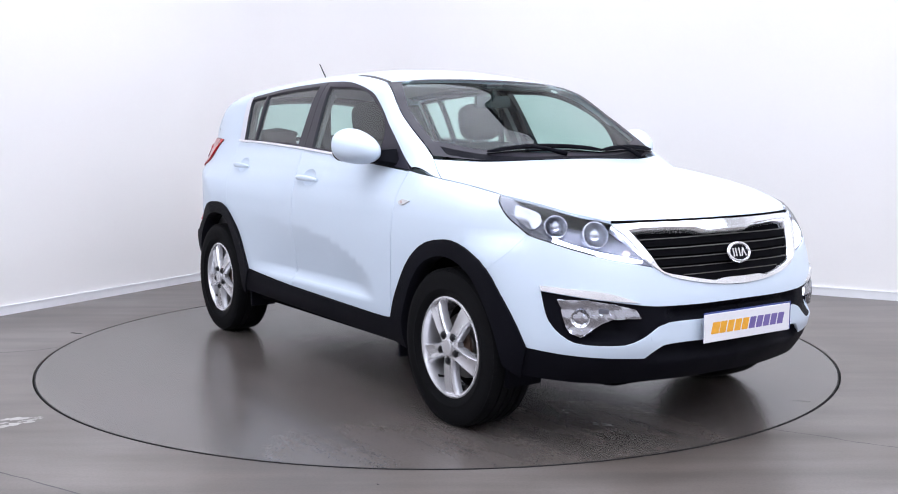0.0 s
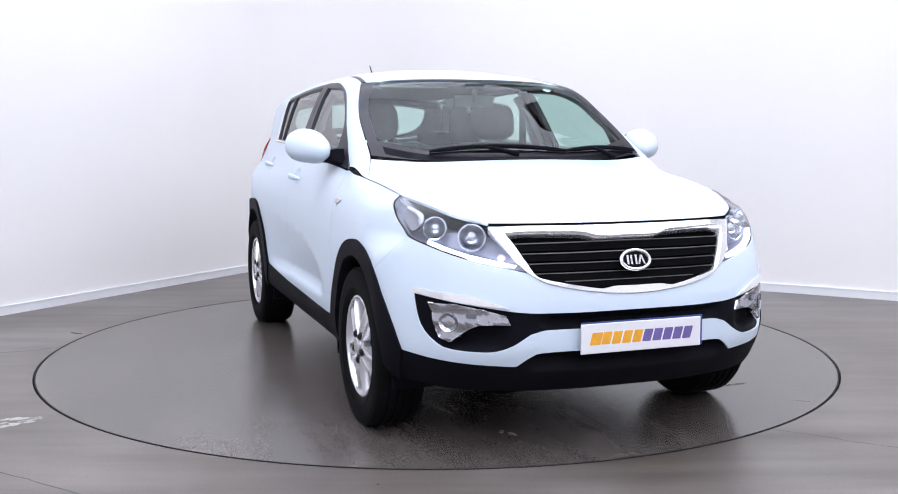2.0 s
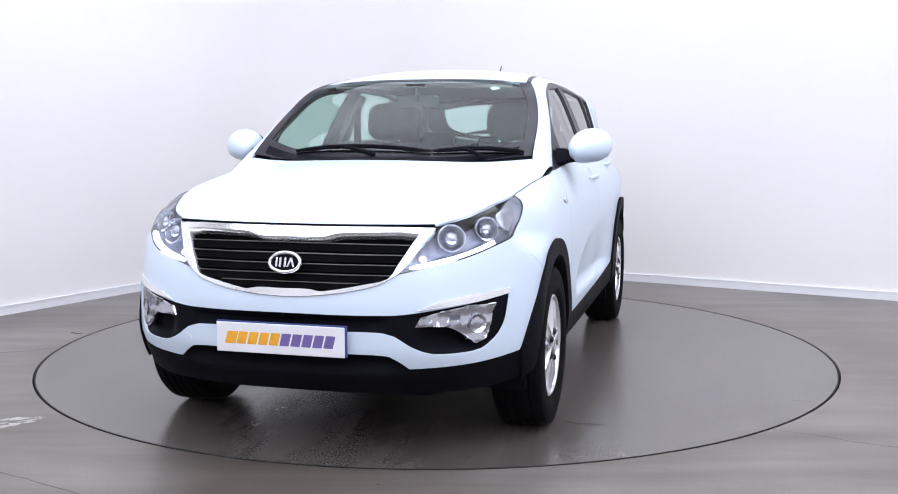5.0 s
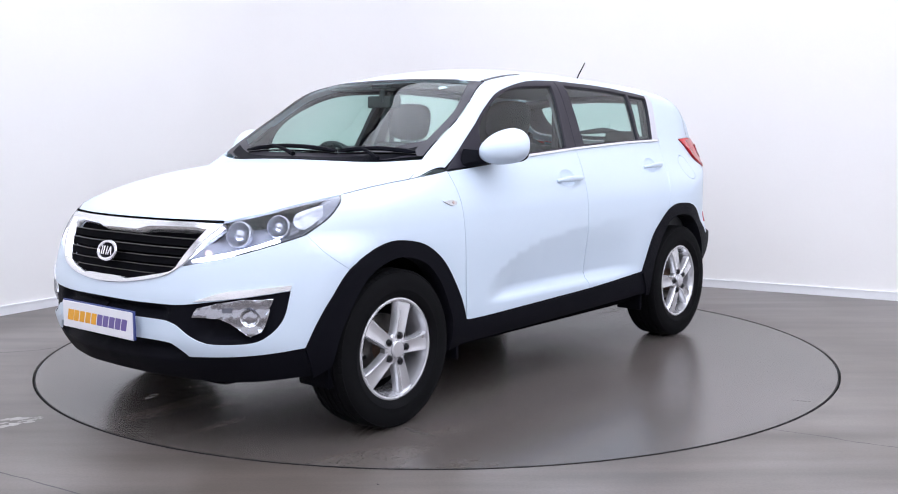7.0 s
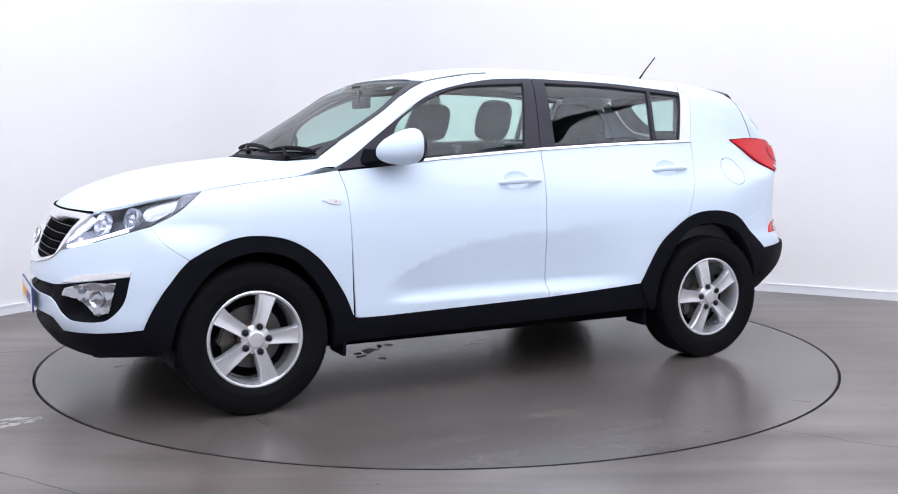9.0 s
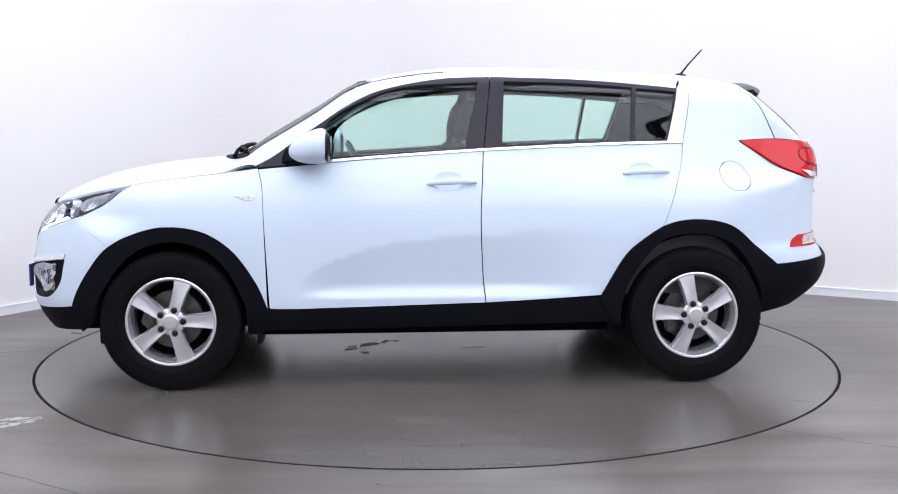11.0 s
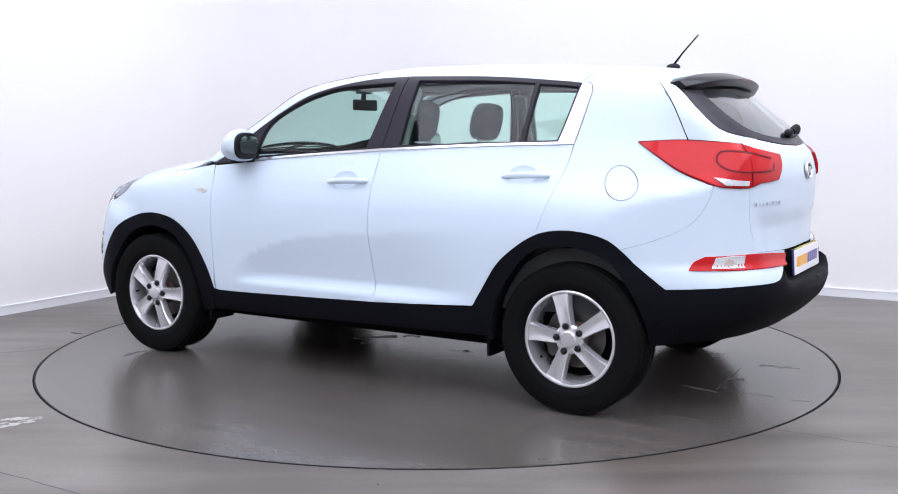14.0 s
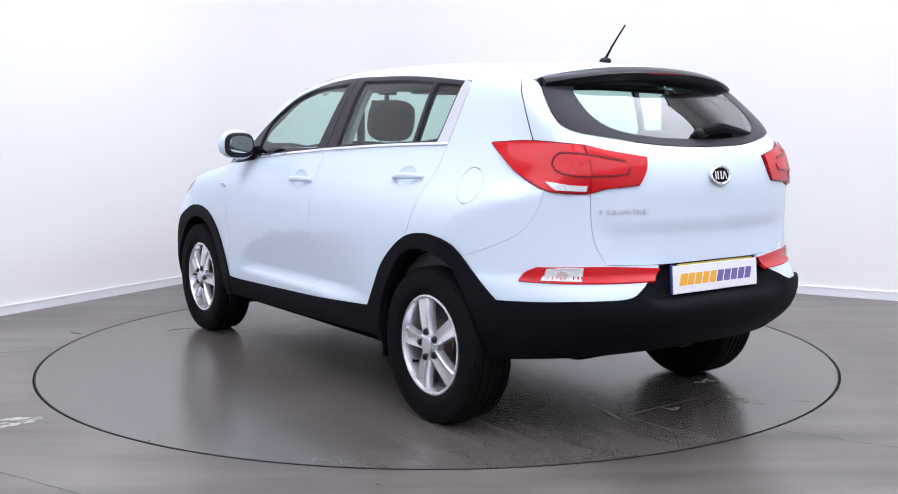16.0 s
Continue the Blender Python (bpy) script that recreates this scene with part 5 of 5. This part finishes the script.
for s in (1, -1):
    bm = bmesh.new()
    blob(bm, (.615, .945, 1.205), (.135, .106, .090), 2.4, mirror_form)
    mir = part("door_mirror", handed(bm, s), PAINT, car, "white rounded door mirror", sharp=60)
    bm = bmesh.new()
    blob(bm, (.537, .943, 1.197), (.012, .090, .071), 3.0, lambda p: p)
    part("mirror_rim", handed(bm, s), GLOSS_BLACK, mir, "black mirror rim", sharp=60)
    bm = bmesh.new()
    loop = [(.5185, 0.940 + .070 * math.copysign(abs(math.cos(a)) ** .6, math.cos(a)), 1.201 + .048 * math.copysign(abs(math.sin(a)) ** .6, math.sin(a))) for a in [2 * math.pi * i / 32 for i in range(32)]]
    bm.faces.new([bm.verts.new(p) for p in loop])
    bmesh.ops.recalc_face_normals(bm, faces=bm.faces)
    for f in bm.faces:
        if f.normal.x > 0:
            f.normal_flip()
    part("mirror_glass", handed(bm, s), MIRROR, mir, "mirror glass", smooth=False)
    bm = bmesh.new()
    cols = []
    for y, x0, x1, z0, z1 in ((.80, .58, .78, 1.100, 1.190), (.84, .585, .74, 1.115, 1.185), (.88, .585, .69, 1.122, 1.170), (.93, .57, .67, 1.126, 1.160), (.985, .565, .64, 1.128, 1.15)):
        cols.append([bm.verts.new((x, y, z)) for x, z in ((x0, z0 + .01), (x0 + .015, z0), (x1 - .02, z0), (x1, z0 + .015), (x1 - .03, z1), (x0, z1))])
    for p, q in zip(cols, cols[1:]):
        for i in range(6):
            bm.faces.new((p[i], p[(i + 1) % 6], q[(i + 1) % 6], q[i]))
    bm.faces.new(cols[0])
    bm.faces.new(cols[-1][::-1])
    bmesh.ops.recalc_face_normals(bm, faces=bm.faces)
    part("mirror_arm", handed(bm, s), PLASTIC, mir, "black mirror foot", sharp=40)

    # door handles: a bowed bar over its hollow
    for cx, cz, long in ((-.075, 1.020, .125), (-1.065, 1.066, .120)):
        bm = bmesh.new()
        rows = []
        for i in range(17):
            f = i / 8 - 1
            x = cx + long * f
            base = round_chart([(x, cz)])[0]
            bow = .026 * (1 - abs(f) ** 2.6) + .004
            hgt = .0155 * (1 - .55 * abs(f) ** 3)
            row = []
            for w in range(10):
                a = 2 * math.pi * w / 10
                row.append(bm.verts.new((x, base[1] + bow + .009 * math.cos(a), cz + .005 * (1 - f * f) - .004 * f + hgt * math.sin(a))))
            rows.append(row)
        for p, q in zip(rows, rows[1:]):
            for w in range(10):
                bm.faces.new((p[w], p[(w + 1) % 10], q[(w + 1) % 10], q[w]))
        bm.faces.new(rows[0])
        bm.faces.new(rows[-1][::-1])
        bmesh.ops.recalc_face_normals(bm, faces=bm.faces)
        doors = [o for o in car.children if o.name.startswith("front_door" if cx > -.5 else "rear_door")]
        owner = min(doors, key=lambda o: -s * sum(v.co.y for v in o.data.vertices[:50]))
        part("door_handle", handed(bm, s), PAINT, owner, "white bowed door handle", sharp=60)


def rod(bm, pts, radius, k=8):
    """A round bar along points; radius may change."""
    rows = []
    for i, p in enumerate(pts):
        p = Vector(p)
        d = (Vector(pts[min(i + 1, len(pts) - 1)]) - Vector(pts[max(i - 1, 0)])).normalized()
        a = d.orthogonal().normalized()
        b = d.cross(a)
        r = radius[i] if isinstance(radius, (list, tuple)) else radius
        rows.append([bm.verts.new(p + (a * math.cos(2 * math.pi * w / k) + b * math.sin(2 * math.pi * w / k)) * r) for w in range(k)])
    for p, q in zip(rows, rows[1:]):
        for w in range(k):
            bm.faces.new((p[w], p[(w + 1) % k], q[(w + 1) % k], q[w]))
    bm.faces.new(rows[0])
    bm.faces.new(rows[-1][::-1])
    bmesh.ops.recalc_face_normals(bm, faces=bm.faces)


def on_screen(x, y, up):
    p = top_chart([(x, y)])
    return Vector(p[0] + normals(p)[0] * up)


# wipers rest low on the screen
def wiper(pivot, elbow, tip0, tip1):
    bm = bmesh.new()
    pts = [on_screen(*pivot, .012), on_screen(*((Vector(pivot) + Vector(elbow)) / 2), .03), on_screen(*elbow, .034)]
    rod(bm, pts, [.013, .009, .007])
    w = part("wiper", bm, PLASTIC, car, "black windscreen wiper")
    bm = bmesh.new()
    rod(bm, [on_screen(*(Vector(tip0).lerp(Vector(tip1), f)), .020 + .012 * math.sin(f * math.pi)) for f in [i / 10 for i in range(11)]], [.006] + [.011] * 9 + [.006], 6)
    part("blade", bm, PLASTIC, w, "black wiper blade")
    bm = bmesh.new()
    rod(bm, [on_screen(*(Vector(tip0).lerp(Vector(tip1), f)), .006) for f in [i / 10 for i in range(11)]], .004, 5)
    part("rubber", bm, RUBBER, w)


wiper((1.075, -.02), (1.005, -.24), (1.0, -.45), (1.035, .25))
wiper((1.035, .52), (1.0, .38), (1.03, .26), (.945, .68))
bm = bmesh.new()
cells = []
for i in range(25):
    y = -.65 + 1.30 * i / 24
    x = 1.135 - .24 * (abs(y) / .72) ** 2.2
    cells.append([bm.verts.new(on_screen(x + dx, y, up)) for dx, up in ((.012, -.006), (.008, .003), (-.045, .004), (-.055, -.004))])
for p, q in zip(cells, cells[1:]):
    for i in range(3):
        bm.faces.new((p[i], p[i + 1], q[i + 1], q[i]))
bmesh.ops.recalc_face_normals(bm, faces=bm.faces)
part("cowl_panel", bm, PLASTIC, car, "black plastic panel below the windscreen")

# roof spoiler over the rear window
bm = bmesh.new()
cells = []
for i in range(33):
    f = i / 16 - 1
    y = .572 * f
    root = -1.690 + .022 * f * f
    zr = float(top_chart([(root, y)])[0][2])
    tip = -1.84 + .11 * abs(f) ** 3.0
    zt = 1.528 - .050 * abs(f) ** 2.4
    end = 1 if abs(f) < .999 else .6
    cells.append([bm.verts.new(p) for p in ((root, y, zr + .001), (root * .5 + tip * .5, y, (zr + zt) / 2 + .012), (tip + .012, y, zt + .002), (tip, y, zt - .008), (tip + .012, y, zt - .030 * end), (tip + .06, y, zt - .045 * end), (root - .04, y, zr - .075))])
for p, q in zip(cells, cells[1:]):
    for i in range(6):
        bm.faces.new((p[i], p[i + 1], q[i + 1], q[i]))
bm.faces.new(cells[0])
bm.faces.new(cells[-1][::-1])
bmesh.ops.recalc_face_normals(bm, faces=bm.faces)
spoiler = part("spoiler", bm, GLOSS_BLACK, gate, "gloss black roof spoiler", sharp=50)
bm = bmesh.new()
slab(bm, facing(-1.8415, 0, 1.518, -1, 0), 0, 0, .20, .006, .002)
part("brake_light", bm, DARK_RED, spoiler, "dark red high brake light", smooth=False)

# rear wiper
bm = bmesh.new()
blob(bm, (-2.055, -.0, 1.262), (.022, .036, .022), 2.4)
rw = part("rear_wiper", bm, GLOSS_BLACK, gate, "black rear wiper")
bm = bmesh.new()
rod(bm, [(-2.065, 0, 1.268), (-2.06, -.12, 1.285), (-2.035, -.26, 1.272), (-2.02, -.36, 1.262)], [.018, .022, .016, .006])
part("blade", bm, PLASTIC, rw)

# aerial
bm = bmesh.new()
blob(bm, (-1.475, 0, 1.594), (.036, .014, .018), 2.2)
aerial = part("aerial", bm, GLOSS_BLACK, car, "short black roof aerial")
bm = bmesh.new()
rod(bm, [(-1.478, 0, 1.606), (-1.52, 0, 1.66), (-1.60, 0, 1.748)], [.0065, .0045, .0035])
part("mast", bm, PLASTIC, aerial)


# ---- what moves ----
# seconds and degrees of the turntable; 0 when the car faces the camera
TURN = [(0.0, -33.57), (0.25, -33.3), (0.5, -32.47), (0.75, -31.25), (1.0, -29.61), (1.25, -27.6), (1.5, -25.30), (2.0, -19.55), (2.5, -13.70), (3.0, -7.66),
        (3.5, -1.68), (4.0, 4.36), (4.5, 10.28), (7.0, 40.12), (7.5, 46.02), (8.0, 51.98), (8.5, 57.83), (9.0, 63.68),
        (11.5, 92.53), (12.0, 98.29), (12.5, 104.05), (13.0, 109.98), (13.5, 115.82), (14.0, 121.80), (14.5, 127.65),
        (15.0, 133.62), (15.5, 139.48), (16.0, 145.44)]


def motions():
    offset = pose(0.0519, 0.0347, 0)
    walk(car, [(t, pose(0, 0, 0, 0, 0, -90 - a) @ offset) for t, a in TURN])
    walk(turntable, [(t, pose(DISC_X, DISC_Y, GROUND, 0, 0, -90 - a)) for t, a in TURN])


motions()
